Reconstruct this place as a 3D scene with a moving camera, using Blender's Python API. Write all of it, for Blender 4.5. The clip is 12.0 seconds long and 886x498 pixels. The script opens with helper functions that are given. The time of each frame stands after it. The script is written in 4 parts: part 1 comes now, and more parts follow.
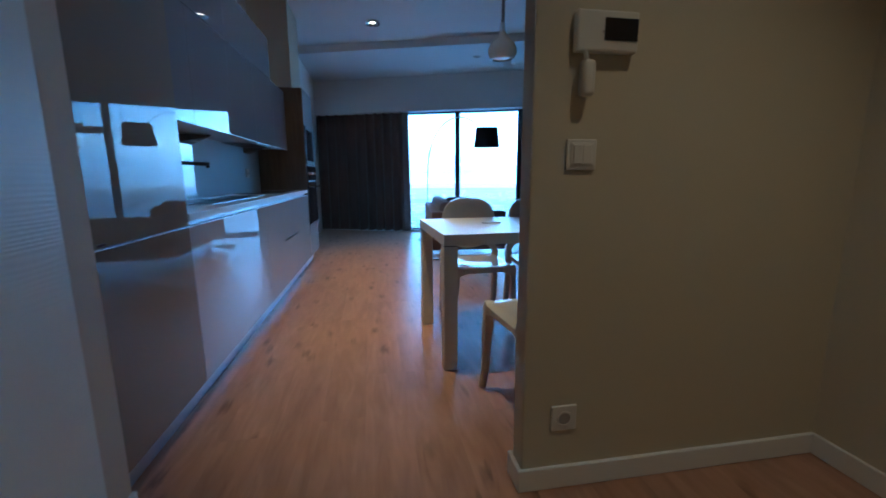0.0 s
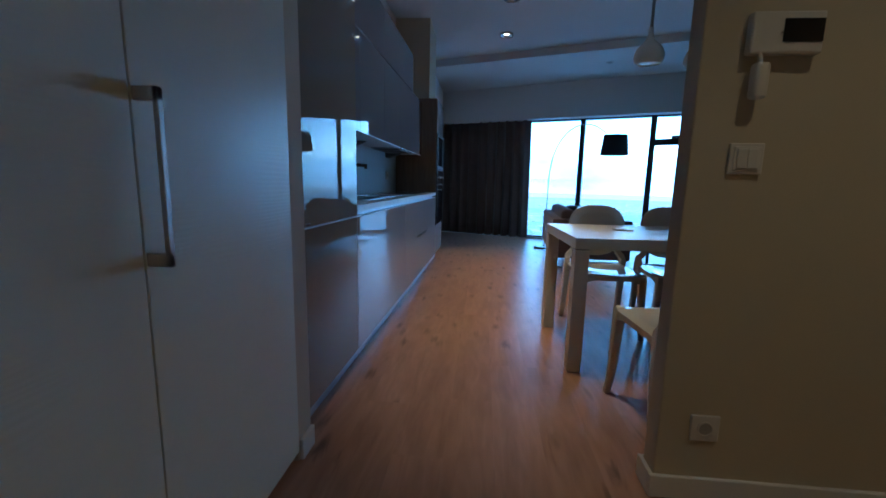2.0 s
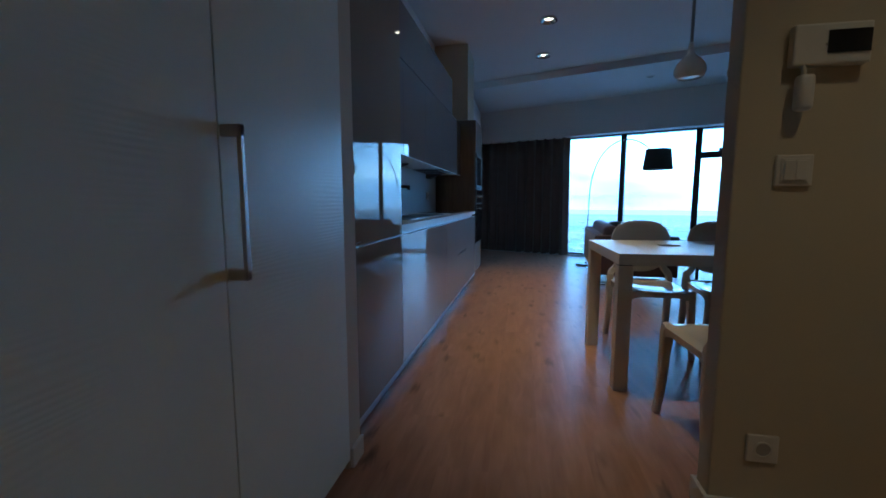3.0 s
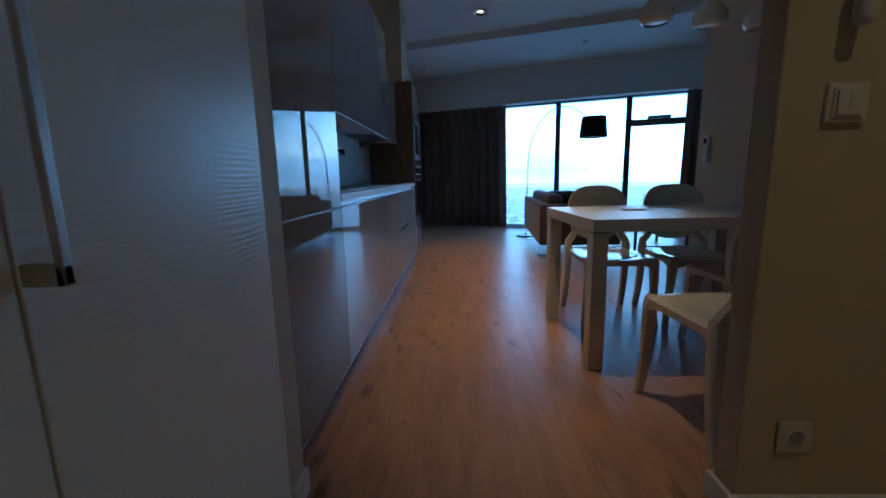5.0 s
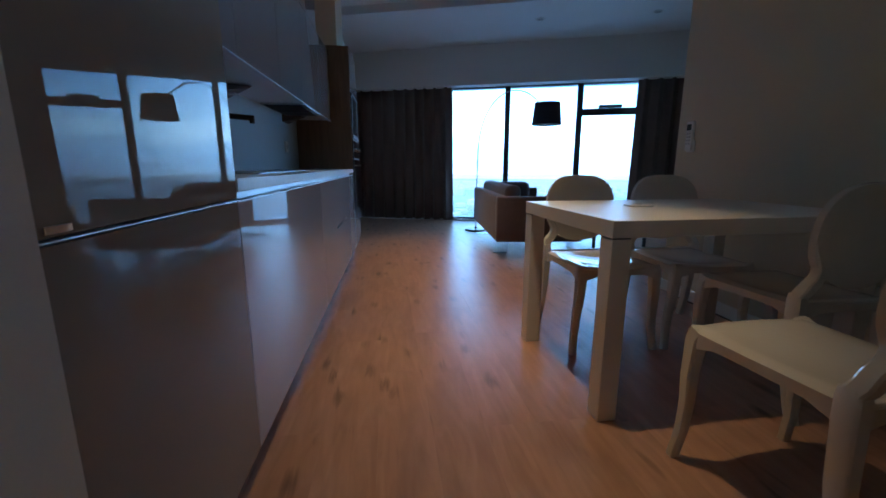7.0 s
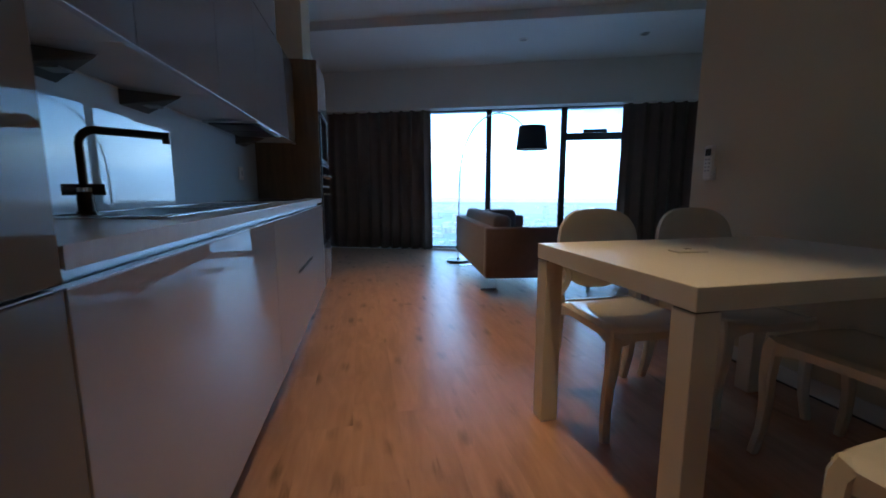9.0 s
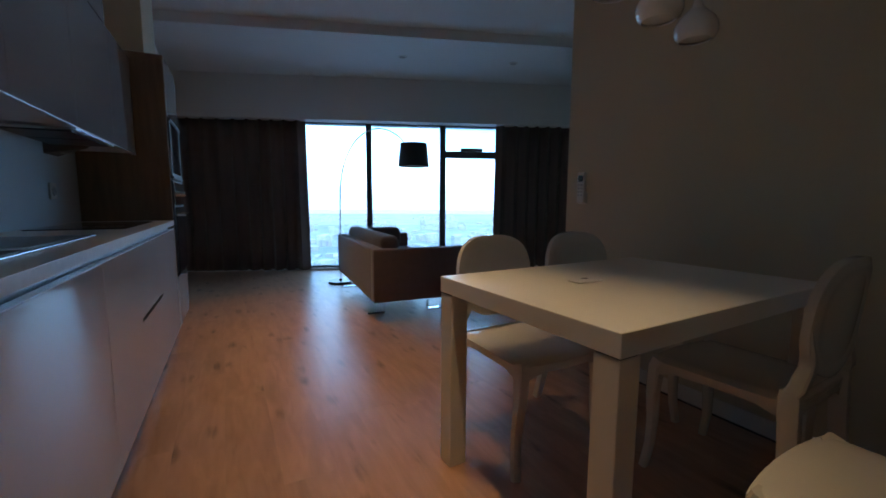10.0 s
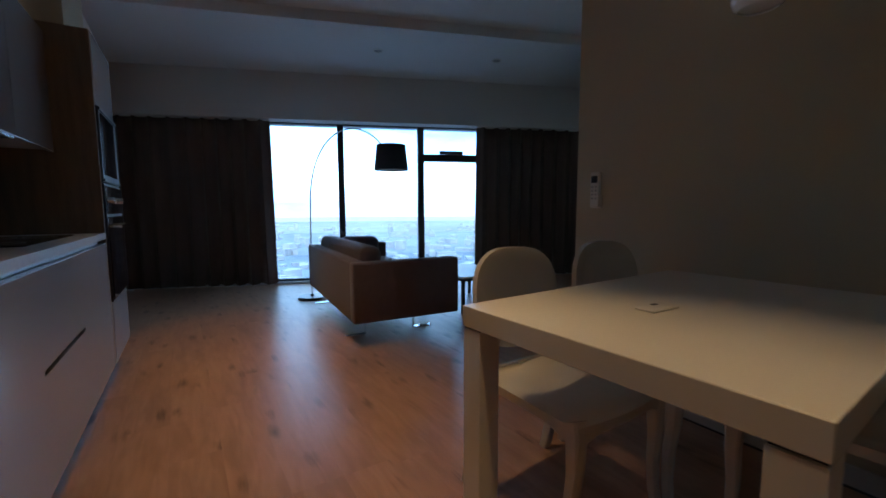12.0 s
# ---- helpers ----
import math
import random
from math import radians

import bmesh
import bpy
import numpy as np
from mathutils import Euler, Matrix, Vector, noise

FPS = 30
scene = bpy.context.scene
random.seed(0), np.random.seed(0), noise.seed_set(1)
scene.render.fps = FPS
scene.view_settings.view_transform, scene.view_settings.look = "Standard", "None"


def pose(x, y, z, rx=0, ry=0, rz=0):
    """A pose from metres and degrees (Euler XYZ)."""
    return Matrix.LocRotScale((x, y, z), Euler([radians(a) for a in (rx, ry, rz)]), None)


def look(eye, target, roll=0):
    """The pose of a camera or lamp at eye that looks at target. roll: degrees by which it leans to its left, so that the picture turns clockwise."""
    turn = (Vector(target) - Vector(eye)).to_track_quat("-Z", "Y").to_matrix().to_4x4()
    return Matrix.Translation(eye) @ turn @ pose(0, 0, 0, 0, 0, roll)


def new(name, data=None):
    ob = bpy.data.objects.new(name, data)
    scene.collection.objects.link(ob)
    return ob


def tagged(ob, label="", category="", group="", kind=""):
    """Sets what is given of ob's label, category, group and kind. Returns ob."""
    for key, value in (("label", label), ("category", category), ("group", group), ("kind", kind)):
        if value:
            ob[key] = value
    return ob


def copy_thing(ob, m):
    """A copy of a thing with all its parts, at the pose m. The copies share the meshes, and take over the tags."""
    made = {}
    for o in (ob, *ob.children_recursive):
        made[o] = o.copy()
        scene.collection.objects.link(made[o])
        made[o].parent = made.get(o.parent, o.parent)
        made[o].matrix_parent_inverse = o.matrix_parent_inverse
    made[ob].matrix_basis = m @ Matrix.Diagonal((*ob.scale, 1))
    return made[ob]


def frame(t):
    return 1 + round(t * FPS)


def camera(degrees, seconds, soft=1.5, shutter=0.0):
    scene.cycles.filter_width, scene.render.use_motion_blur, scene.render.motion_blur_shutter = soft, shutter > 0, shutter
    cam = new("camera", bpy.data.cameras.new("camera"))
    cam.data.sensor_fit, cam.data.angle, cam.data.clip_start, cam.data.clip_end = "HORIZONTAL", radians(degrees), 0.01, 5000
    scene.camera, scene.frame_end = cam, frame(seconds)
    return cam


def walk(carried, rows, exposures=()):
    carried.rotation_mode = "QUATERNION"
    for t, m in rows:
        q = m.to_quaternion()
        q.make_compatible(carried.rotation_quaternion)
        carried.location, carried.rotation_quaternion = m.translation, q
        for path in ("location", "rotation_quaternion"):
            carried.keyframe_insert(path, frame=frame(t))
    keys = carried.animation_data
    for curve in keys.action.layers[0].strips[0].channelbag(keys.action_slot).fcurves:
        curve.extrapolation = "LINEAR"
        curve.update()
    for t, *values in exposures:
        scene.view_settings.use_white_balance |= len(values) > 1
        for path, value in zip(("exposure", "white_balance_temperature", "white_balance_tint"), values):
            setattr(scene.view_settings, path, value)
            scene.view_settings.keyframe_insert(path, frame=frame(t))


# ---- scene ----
cam = camera(94.1, 12.0, soft=1.7, shutter=0.3)
PATH = [
    (0, (0.206, 0.537, 1.051), (0.539, 2.478, 0.699), -0.3),
    (0.5, (0.146, 0.499, 1.036), (0.264, 2.451, 0.618), 0.4),
    (1, (0.11, 0.467, 1.025), (0.072, 2.424, 0.616), 1.1),
    (1.5, (0.082, 0.436, 1.027), (-0.058, 2.398, 0.668), 1.6),
    (2, (0.068, 0.401, 1.023), (-0.114, 2.367, 0.703), 1.3),
    (2.5, (0.061, 0.368, 1.023), (-0.219, 2.336, 0.795), 0.8),
    (3, (0.058, 0.336, 1.022), (-0.311, 2.288, 0.791), -0),
    (3.2, (0.054, 0.328, 1.022), (-0.326, 2.277, 0.777), 0.2),
    (4.8, (-0.069, 0.61, 0.962), (-0.154, 2.578, 0.626), -0.9),
    (5, (-0.096, 0.688, 0.961), (-0.137, 2.657, 0.615), -1.2),
    (5.5, (-0.11, 0.839, 0.943), (-0.105, 2.803, 0.564), -0.5),
    (6, (-0.127, 1.015, 0.919), (0.013, 2.981, 0.581), 0),
    (6.5, (-0.159, 1.184, 0.922), (0.054, 3.135, 0.536), -0.1),
    (7, (-0.183, 1.322, 0.93), (0.079, 3.265, 0.534), 0.1),
    (7.2, (-0.187, 1.359, 0.926), (0.097, 3.302, 0.542), -0.1),
    (8.8, (-0.171, 1.764, 0.958), (0.176, 3.71, 0.651), -0.2),
    (9, (-0.176, 1.82, 0.969), (0.206, 3.763, 0.683), 0),
    (9.5, (-0.181, 1.935, 0.998), (0.485, 3.807, 0.772), 0.3),
    (10, (-0.195, 2.011, 1.036), (0.738, 3.765, 0.807), 0.3),
    (10.5, (-0.19, 2.066, 1.054), (0.801, 3.791, 0.853), 0),
    (11, (-0.201, 2.163, 1.058), (0.809, 3.876, 0.848), -0.1),
    (11.5, (-0.191, 2.266, 1.048), (0.847, 3.966, 0.868), 0),
    (12, (-0.138, 2.443, 1.028), (0.922, 4.116, 0.832), -0.2),
]
walk(cam, [(t, look(eye, target, roll)) for t, eye, target, roll in PATH],
     exposures=[(0, 0.88, 4660, -5), (1.5, 0.61, 4820, -6), (3, 0.19, 4990, -6), (5, 0.1, 5250, -5), (7, 0.40, 5630, 1), (9, 0.24, 6280, 3), (9.5, 0.15, 6400, 3), (10.5, 0.11, 6560, 4), (12, -0.15, 6760, 6)])


# ---- world, sun, lamps ----
world = bpy.data.worlds.new("overcast_sky")
scene.world = world
world.use_nodes = True
wn, wl = world.node_tree.nodes, world.node_tree.links
wn.clear()
w_out = wn.new("ShaderNodeOutputWorld")
w_bg = wn.new("ShaderNodeBackground")
w_sky = wn.new("ShaderNodeTexSky")
w_sky.sky_type = "NISHITA"
w_sky.sun_disc = False
w_sky.sun_elevation = radians(35)
w_sky.sun_rotation = radians(200)
w_tc = wn.new("ShaderNodeTexCoord")
w_map = wn.new("ShaderNodeMapping")
w_map.inputs["Scale"].default_value = (1.6, 1.6, 7.0)
w_noise = wn.new("ShaderNodeTexNoise")
w_noise.inputs["Scale"].default_value = 1.5
w_noise.inputs["Detail"].default_value = 7
w_noise.inputs["Roughness"].default_value = 0.55
w_ramp = wn.new("ShaderNodeValToRGB")
w_ramp.color_ramp.elements[0].position = 0.40
w_ramp.color_ramp.elements[0].color = (2.5, 5.15, 9.8, 1)
w_ramp.color_ramp.elements[1].position = 0.80
w_ramp.color_ramp.elements[1].color = (11.0, 15.4, 20.2, 1)
w_mix = wn.new("ShaderNodeMix")
w_mix.data_type = "RGBA"
w_mix.inputs[0].default_value = 0.8
wl.new(w_tc.outputs["Generated"], w_map.inputs["Vector"])
wl.new(w_map.outputs["Vector"], w_noise.inputs["Vector"])
wl.new(w_noise.outputs["Fac"], w_ramp.inputs["Fac"])
wl.new(w_sky.outputs["Color"], w_mix.inputs[6])
wl.new(w_ramp.outputs["Color"], w_mix.inputs[7])
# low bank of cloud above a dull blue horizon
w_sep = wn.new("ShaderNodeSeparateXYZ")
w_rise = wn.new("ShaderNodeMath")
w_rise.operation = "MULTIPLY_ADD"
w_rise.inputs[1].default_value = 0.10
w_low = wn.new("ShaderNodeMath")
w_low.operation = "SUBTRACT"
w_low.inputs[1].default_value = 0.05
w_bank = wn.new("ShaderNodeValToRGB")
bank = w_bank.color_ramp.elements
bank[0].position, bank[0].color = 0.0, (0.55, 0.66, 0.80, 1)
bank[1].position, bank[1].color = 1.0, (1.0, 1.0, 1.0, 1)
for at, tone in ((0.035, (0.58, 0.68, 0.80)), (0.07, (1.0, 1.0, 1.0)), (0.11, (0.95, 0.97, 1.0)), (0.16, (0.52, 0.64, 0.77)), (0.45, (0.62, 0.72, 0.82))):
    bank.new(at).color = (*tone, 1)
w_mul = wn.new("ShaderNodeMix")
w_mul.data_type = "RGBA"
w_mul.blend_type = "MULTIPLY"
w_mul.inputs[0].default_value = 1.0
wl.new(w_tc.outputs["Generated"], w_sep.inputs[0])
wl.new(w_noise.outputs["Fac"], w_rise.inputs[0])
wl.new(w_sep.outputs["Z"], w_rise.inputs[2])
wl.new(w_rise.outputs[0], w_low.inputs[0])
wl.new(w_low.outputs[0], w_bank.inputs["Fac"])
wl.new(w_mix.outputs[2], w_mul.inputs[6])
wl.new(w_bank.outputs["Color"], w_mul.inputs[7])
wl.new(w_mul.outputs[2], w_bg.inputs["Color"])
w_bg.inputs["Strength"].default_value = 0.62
wl.new(w_bg.outputs["Background"], w_out.inputs["Surface"])

sun_data = bpy.data.lights.new("sun", "SUN")
sun_data.energy, sun_data.angle, sun_data.color = 1.0, radians(12), (1.0, 0.96, 0.9)
sun = new("sun", sun_data)
sun.matrix_world = look((-40, -100, 90), (0, 0, 0))


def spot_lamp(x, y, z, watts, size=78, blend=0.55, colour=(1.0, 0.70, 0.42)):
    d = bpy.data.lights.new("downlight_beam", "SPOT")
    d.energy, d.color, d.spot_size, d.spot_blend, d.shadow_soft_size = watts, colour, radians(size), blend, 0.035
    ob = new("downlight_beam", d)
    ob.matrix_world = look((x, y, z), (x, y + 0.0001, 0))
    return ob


H_HIGH, H_LOW, HEAD = 2.87, 2.77, 2.18
SPOTS = [(0.29, 2.80), (0.29, 3.85), (0.29, 4.90), (0.29, 5.95)]
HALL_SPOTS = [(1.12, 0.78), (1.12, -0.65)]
for sx, sy in SPOTS:
    spot_lamp(sx, sy, H_HIGH - 0.045, 70, 54, 0.9, (1.0, 0.67, 0.37))
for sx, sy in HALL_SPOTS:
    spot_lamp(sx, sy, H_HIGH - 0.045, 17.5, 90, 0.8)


# ---- materials ----
def material(name, colour, rough=0.5, metal=0.0, vary=0.06, scale=6.0, bump=0.0, bump_scale=60.0, coat=0.0, stretch=(1, 1, 1),
             spec=0.5, per_object=0.0, rough_vary=0.08, detail_colour=None, sheen=0.0):
    """Principled surface with broad and fine variation of colour, gloss and relief, in metres."""
    m = bpy.data.materials.new(name)
    m.use_nodes = True
    n, l = m.node_tree.nodes, m.node_tree.links
    b = n["Principled BSDF"]
    tc = n.new("ShaderNodeTexCoord")
    mp = n.new("ShaderNodeMapping")
    mp.inputs["Scale"].default_value = stretch
    l.new(tc.outputs["Object"], mp.inputs["Vector"])
    big = n.new("ShaderNodeTexNoise")
    big.inputs["Scale"].default_value = scale
    big.inputs["Detail"].default_value = 4
    fine = n.new("ShaderNodeTexNoise")
    fine.inputs["Scale"].default_value = bump_scale
    fine.inputs["Detail"].default_value = 3
    l.new(mp.outputs["Vector"], big.inputs["Vector"])
    l.new(mp.outputs["Vector"], fine.inputs["Vector"])
    add = n.new("ShaderNodeMath")
    add.operation = "MULTIPLY_ADD"
    l.new(fine.outputs["Fac"], add.inputs[0])
    add.inputs[1].default_value = 0.4
    l.new(big.outputs["Fac"], add.inputs[2])
    ramp = n.new("ShaderNodeValToRGB")
    ramp.color_ramp.elements[0].position = 0.4
    ramp.color_ramp.elements[1].position = 1.0
    dark = [c * (1 - vary) for c in colour] if detail_colour is None else list(detail_colour)
    light = [min(1.0, c * (1 + vary)) for c in colour]
    ramp.color_ramp.elements[0].color = (*dark, 1)
    ramp.color_ramp.elements[1].color = (*light, 1)
    l.new(add.outputs[0], ramp.inputs["Fac"])
    last = ramp.outputs["Color"]
    if per_object:
        info = n.new("ShaderNodeObjectInfo")
        hsv = n.new("ShaderNodeHueSaturation")
        rng = n.new("ShaderNodeMapRange")
        rng.inputs["To Min"].default_value, rng.inputs["To Max"].default_value = 1 - per_object, 1 + per_object
        l.new(info.outputs["Random"], rng.inputs["Value"])
        l.new(rng.outputs["Result"], hsv.inputs["Value"])
        l.new(last, hsv.inputs["Color"])
        last = hsv.outputs["Color"]
    l.new(last, b.inputs["Base Color"])
    rr = n.new("ShaderNodeMapRange")
    rr.inputs["To Min"].default_value, rr.inputs["To Max"].default_value = max(0, rough * (1 - rough_vary)), min(1, rough * (1 + rough_vary))
    l.new(big.outputs["Fac"], rr.inputs["Value"])
    l.new(rr.outputs["Result"], b.inputs["Roughness"])
    b.inputs["Metallic"].default_value = metal
    b.inputs["Specular IOR Level"].default_value = spec
    b.inputs["Coat Weight"].default_value = coat
    b.inputs["Coat Roughness"].default_value = 0.03
    b.inputs["Sheen Weight"].default_value = sheen
    if bump:
        bp = n.new("ShaderNodeBump")
        bp.inputs["Strength"].default_value = 0.5
        bp.inputs["Distance"].default_value = bump
        l.new(fine.outputs["Fac"], bp.inputs["Height"])
        l.new(bp.outputs["Normal"], b.inputs["Normal"])
    return m


def oak_material():
    """Oiled oak boards: grain along y, darker knots, each board its own tone."""
    m = bpy.data.materials.new("oak_boards")
    m.use_nodes = True
    n, l = m.node_tree.nodes, m.node_tree.links
    b = n["Principled BSDF"]
    tc = n.new("ShaderNodeTexCoord")
    info = n.new("ShaderNodeObjectInfo")
    off = n.new("ShaderNodeVectorMath")
    off.operation = "SCALE"
    comb = n.new("ShaderNodeCombineXYZ")
    for k in ("X", "Y", "Z"):
        l.new(info.outputs["Random"], comb.inputs[k])
    l.new(comb.outputs[0], off.inputs[0])
    off.inputs["Scale"].default_value = 37.0
    addv = n.new("ShaderNodeVectorMath")
    l.new(tc.outputs["Object"], addv.inputs[0])
    l.new(off.outputs[0], addv.inputs[1])
    mp = n.new("ShaderNodeMapping")
    mp.inputs["Scale"].default_value = (7, 1.0, 6)
    l.new(addv.outputs[0], mp.inputs["Vector"])
    grain = n.new("ShaderNodeTexNoise")
    grain.inputs["Scale"].default_value = 3.0
    grain.inputs["Detail"].default_value = 6
    grain.inputs["Distortion"].default_value = 1.2
    l.new(mp.outputs["Vector"], grain.inputs["Vector"])
    ramp = n.new("ShaderNodeValToRGB")
    e = ramp.color_ramp.elements
    e[0].position, e[0].color = 0.30, (0.372, 0.198, 0.122, 1)
    e[1].position, e[1].color = 0.68, (0.462, 0.262, 0.168, 1)
    mid = e.new(0.5)
    mid.color = (0.42, 0.230, 0.145, 1)
    l.new(grain.outputs["Fac"], ramp.inputs["Fac"])
    kmap = n.new("ShaderNodeMapping")
    kmap.inputs["Scale"].default_value = (9.5, 3.6, 1)
    l.new(addv.outputs[0], kmap.inputs["Vector"])
    knot = n.new("ShaderNodeTexVoronoi")
    knot.inputs["Scale"].default_value = 0.85
    l.new(kmap.outputs["Vector"], knot.inputs["Vector"])
    warp = n.new("ShaderNodeMath")
    warp.operation = "MULTIPLY_ADD"
    l.new(grain.outputs["Fac"], warp.inputs[0])
    warp.inputs[1].default_value = 0.55
    l.new(knot.outputs["Distance"], warp.inputs[2])
    kr = n.new("ShaderNodeMapRange")
    kr.inputs["From Min"].default_value, kr.inputs["From Max"].default_value = 0.28, 0.53
    kr.inputs["To Min"].default_value, kr.inputs["To Max"].default_value = 0.85, 0.0
    l.new(warp.outputs[0], kr.inputs["Value"])
    kmix = n.new("ShaderNodeMix")
    kmix.data_type = "RGBA"
    kmix.inputs[7].default_value = (0.085, 0.042, 0.024, 1)
    l.new(kr.outputs["Result"], kmix.inputs[0])
    l.new(ramp.outputs["Color"], kmix.inputs[6])
    pmap = n.new("ShaderNodeMapping")
    pmap.inputs["Scale"].default_value = (7.0, 1.5, 1)
    l.new(addv.outputs[0], pmap.inputs["Vector"])
    patch = n.new("ShaderNodeTexNoise")
    patch.inputs["Scale"].default_value = 1.6
    patch.inputs["Detail"].default_value = 3
    l.new(pmap.outputs["Vector"], patch.inputs["Vector"])
    pr = n.new("ShaderNodeMapRange")
    pr.inputs["From Min"].default_value, pr.inputs["From Max"].default_value = 0.47, 0.70
    pr.inputs["To Min"].default_value, pr.inputs["To Max"].default_value = 0.0, 0.42
    l.new(patch.outputs["Fac"], pr.inputs["Value"])
    pmix = n.new("ShaderNodeMix")
    pmix.data_type = "RGBA"
    pmix.inputs[7].default_value = (0.225, 0.112, 0.066, 1)
    l.new(pr.outputs["Result"], pmix.inputs[0])
    l.new(kmix.outputs[2], pmix.inputs[6])
    hsv = n.new("ShaderNodeHueSaturation")
    rng = n.new("ShaderNodeMapRange")
    rng.inputs["To Min"].default_value, rng.inputs["To Max"].default_value = 0.965, 1.035
    l.new(info.outputs["Random"], rng.inputs["Value"])
    l.new(rng.outputs["Result"], hsv.inputs["Value"])
    l.new(pmix.outputs[2], hsv.inputs["Color"])
    l.new(hsv.outputs["Color"], b.inputs["Base Color"])
    rr = n.new("ShaderNodeMapRange")
    rr.inputs["To Min"].default_value, rr.inputs["To Max"].default_value = 0.29, 0.38
    l.new(grain.outputs["Fac"], rr.inputs["Value"])
    l.new(rr.outputs["Result"], b.inputs["Roughness"])
    bp = n.new("ShaderNodeBump")
    bp.inputs["Strength"].default_value = 0.3
    bp.inputs["Distance"].default_value = 0.0004
    l.new(grain.outputs["Fac"], bp.inputs["Height"])
    l.new(bp.outputs["Normal"], b.inputs["Normal"])
    return m


def glass_material(name, tint=(0.93, 0.97, 0.97), rough=0.0):
    m = bpy.data.materials.new(name)
    m.use_nodes = True
    b = m.node_tree.nodes["Principled BSDF"]
    b.inputs["Base Color"].default_value = (*tint, 1)
    b.inputs["Transmission Weight"].default_value = 1.0
    b.inputs["Roughness"].default_value = rough
    b.inputs["IOR"].default_value = 1.45
    return m


def glow_material(name, colour, strength):
    m = bpy.data.materials.new(name)
    m.use_nodes = True
    b = m.node_tree.nodes["Principled BSDF"]
    b.inputs["Base Color"].default_value = (*colour, 1)
    b.inputs["Emission Color"].default_value = (*colour, 1)
    b.inputs["Emission Strength"].default_value = strength
    return m


def wood_grain_door():
    """White lacquered door with combed wood relief in wavy lines."""
    m = material("white_grained_lacquer", (0.74, 0.79, 0.71), 0.36, vary=0.03, scale=3)
    n, l = m.node_tree.nodes, m.node_tree.links
    b = n["Principled BSDF"]
    tc = n.new("ShaderNodeTexCoord")
    mp = n.new("ShaderNodeMapping")
    mp.inputs["Scale"].default_value = (1, 0.9, 6)
    l.new(tc.outputs["Object"], mp.inputs["Vector"])
    wv = n.new("ShaderNodeTexWave")
    wv.bands_direction = "Z"
    wv.inputs["Scale"].default_value = 4.2
    wv.inputs["Distortion"].default_value = 16.0
    wv.inputs["Detail"].default_value = 2.0
    wv.inputs["Detail Scale"].default_value = 0.35
    l.new(mp.outputs["Vector"], wv.inputs["Vector"])
    mask = n.new("ShaderNodeTexNoise")
    mask.inputs["Scale"].default_value = 3.2
    mask.inputs["Detail"].default_value = 1
    l.new(tc.outputs["Object"], mask.inputs["Vector"])
    mr = n.new("ShaderNodeMapRange")
    mr.inputs["From Min"].default_value, mr.inputs["From Max"].default_value = 0.42, 0.66
    l.new(mask.outputs["Fac"], mr.inputs["Value"])
    mul = n.new("ShaderNodeMath")
    mul.operation = "MULTIPLY"
    l.new(wv.outputs["Fac"], mul.inputs[0])
    l.new(mr.outputs["Result"], mul.inputs[1])
    bp = n.new("ShaderNodeBump")
    bp.inputs["Strength"].default_value = 0.4
    bp.inputs["Distance"].default_value = 0.0009
    l.new(mul.outputs[0], bp.inputs["Height"])
    l.new(bp.outputs["Normal"], b.inputs["Normal"])
    return m


OAK = oak_material()
SUBFLOOR = material("floor_underlay", (0.06, 0.045, 0.035), 0.9)
WALL = material("greige_wall_paint", (0.56, 0.50, 0.37), 0.75, vary=0.035, scale=1.3, bump=0.0006, bump_scale=160)
WALL_W = material("white_wall_paint", (0.70, 0.69, 0.67), 0.75, vary=0.03, scale=1.2, bump=0.0005, bump_scale=160)
CEIL = material("ceiling_paint", (0.74, 0.74, 0.73), 0.85, vary=0.025, scale=0.9, bump=0.0004, bump_scale=140)
TRIM = material("white_trim_paint", (0.74, 0.73, 0.70), 0.4, vary=0.03, scale=4)
GLOSS_BROWN = material("cappuccino_gloss_lacquer", (0.245, 0.206, 0.152), 0.008, vary=0.03, scale=1.5, spec=0.17)
GLOSS_GREY = material("light_gloss_lacquer", (0.43, 0.42, 0.42), 0.018, vary=0.025, scale=1.5, spec=0.46)
GLOSS_UPPER = material("grey_gloss_lacquer", (0.21, 0.202, 0.198), 0.015, vary=0.025, scale=1.5, spec=0.35)
UNDER = material("cabinet_underside", (0.62, 0.65, 0.67), 0.5, vary=0.03)
WALNUT = material("brown_wood_laminate", (0.195, 0.148, 0.106), 0.45, vary=0.25, scale=5, stretch=(6, 6, 0.6), bump=0.0004, bump_scale=50)
ALU = material("brushed_aluminium", (0.52, 0.54, 0.57), 0.36, 1.0, vary=0.03, scale=3, bump_scale=30, rough_vary=0.04)
STEEL = material("satin_steel", (0.62, 0.62, 0.62), 0.25, 1.0, vary=0.05, scale=15)
HANDLE_STEEL = material("brushed_handle_steel", (0.60, 0.59, 0.57), 0.42, 0.7, vary=0.05, scale=15)
CHROME = material("chrome", (0.85, 0.85, 0.87), 0.06, 1.0, vary=0.02, scale=10)
BLACK_GLASS = material("black_glass", (0.012, 0.012, 0.014), 0.04, vary=0.1, scale=3, coat=0.5)
BLACK = material("black_plastic", (0.02, 0.02, 0.022), 0.4, vary=0.1, scale=8)
BRONZE = material("dark_bronze_metal", (0.06, 0.045, 0.035), 0.32, 0.8, vary=0.1, scale=12)
WORKTOP = material("beige_stone_worktop", (0.56, 0.54, 0.51), 0.32, vary=0.08, scale=40, bump_scale=220)
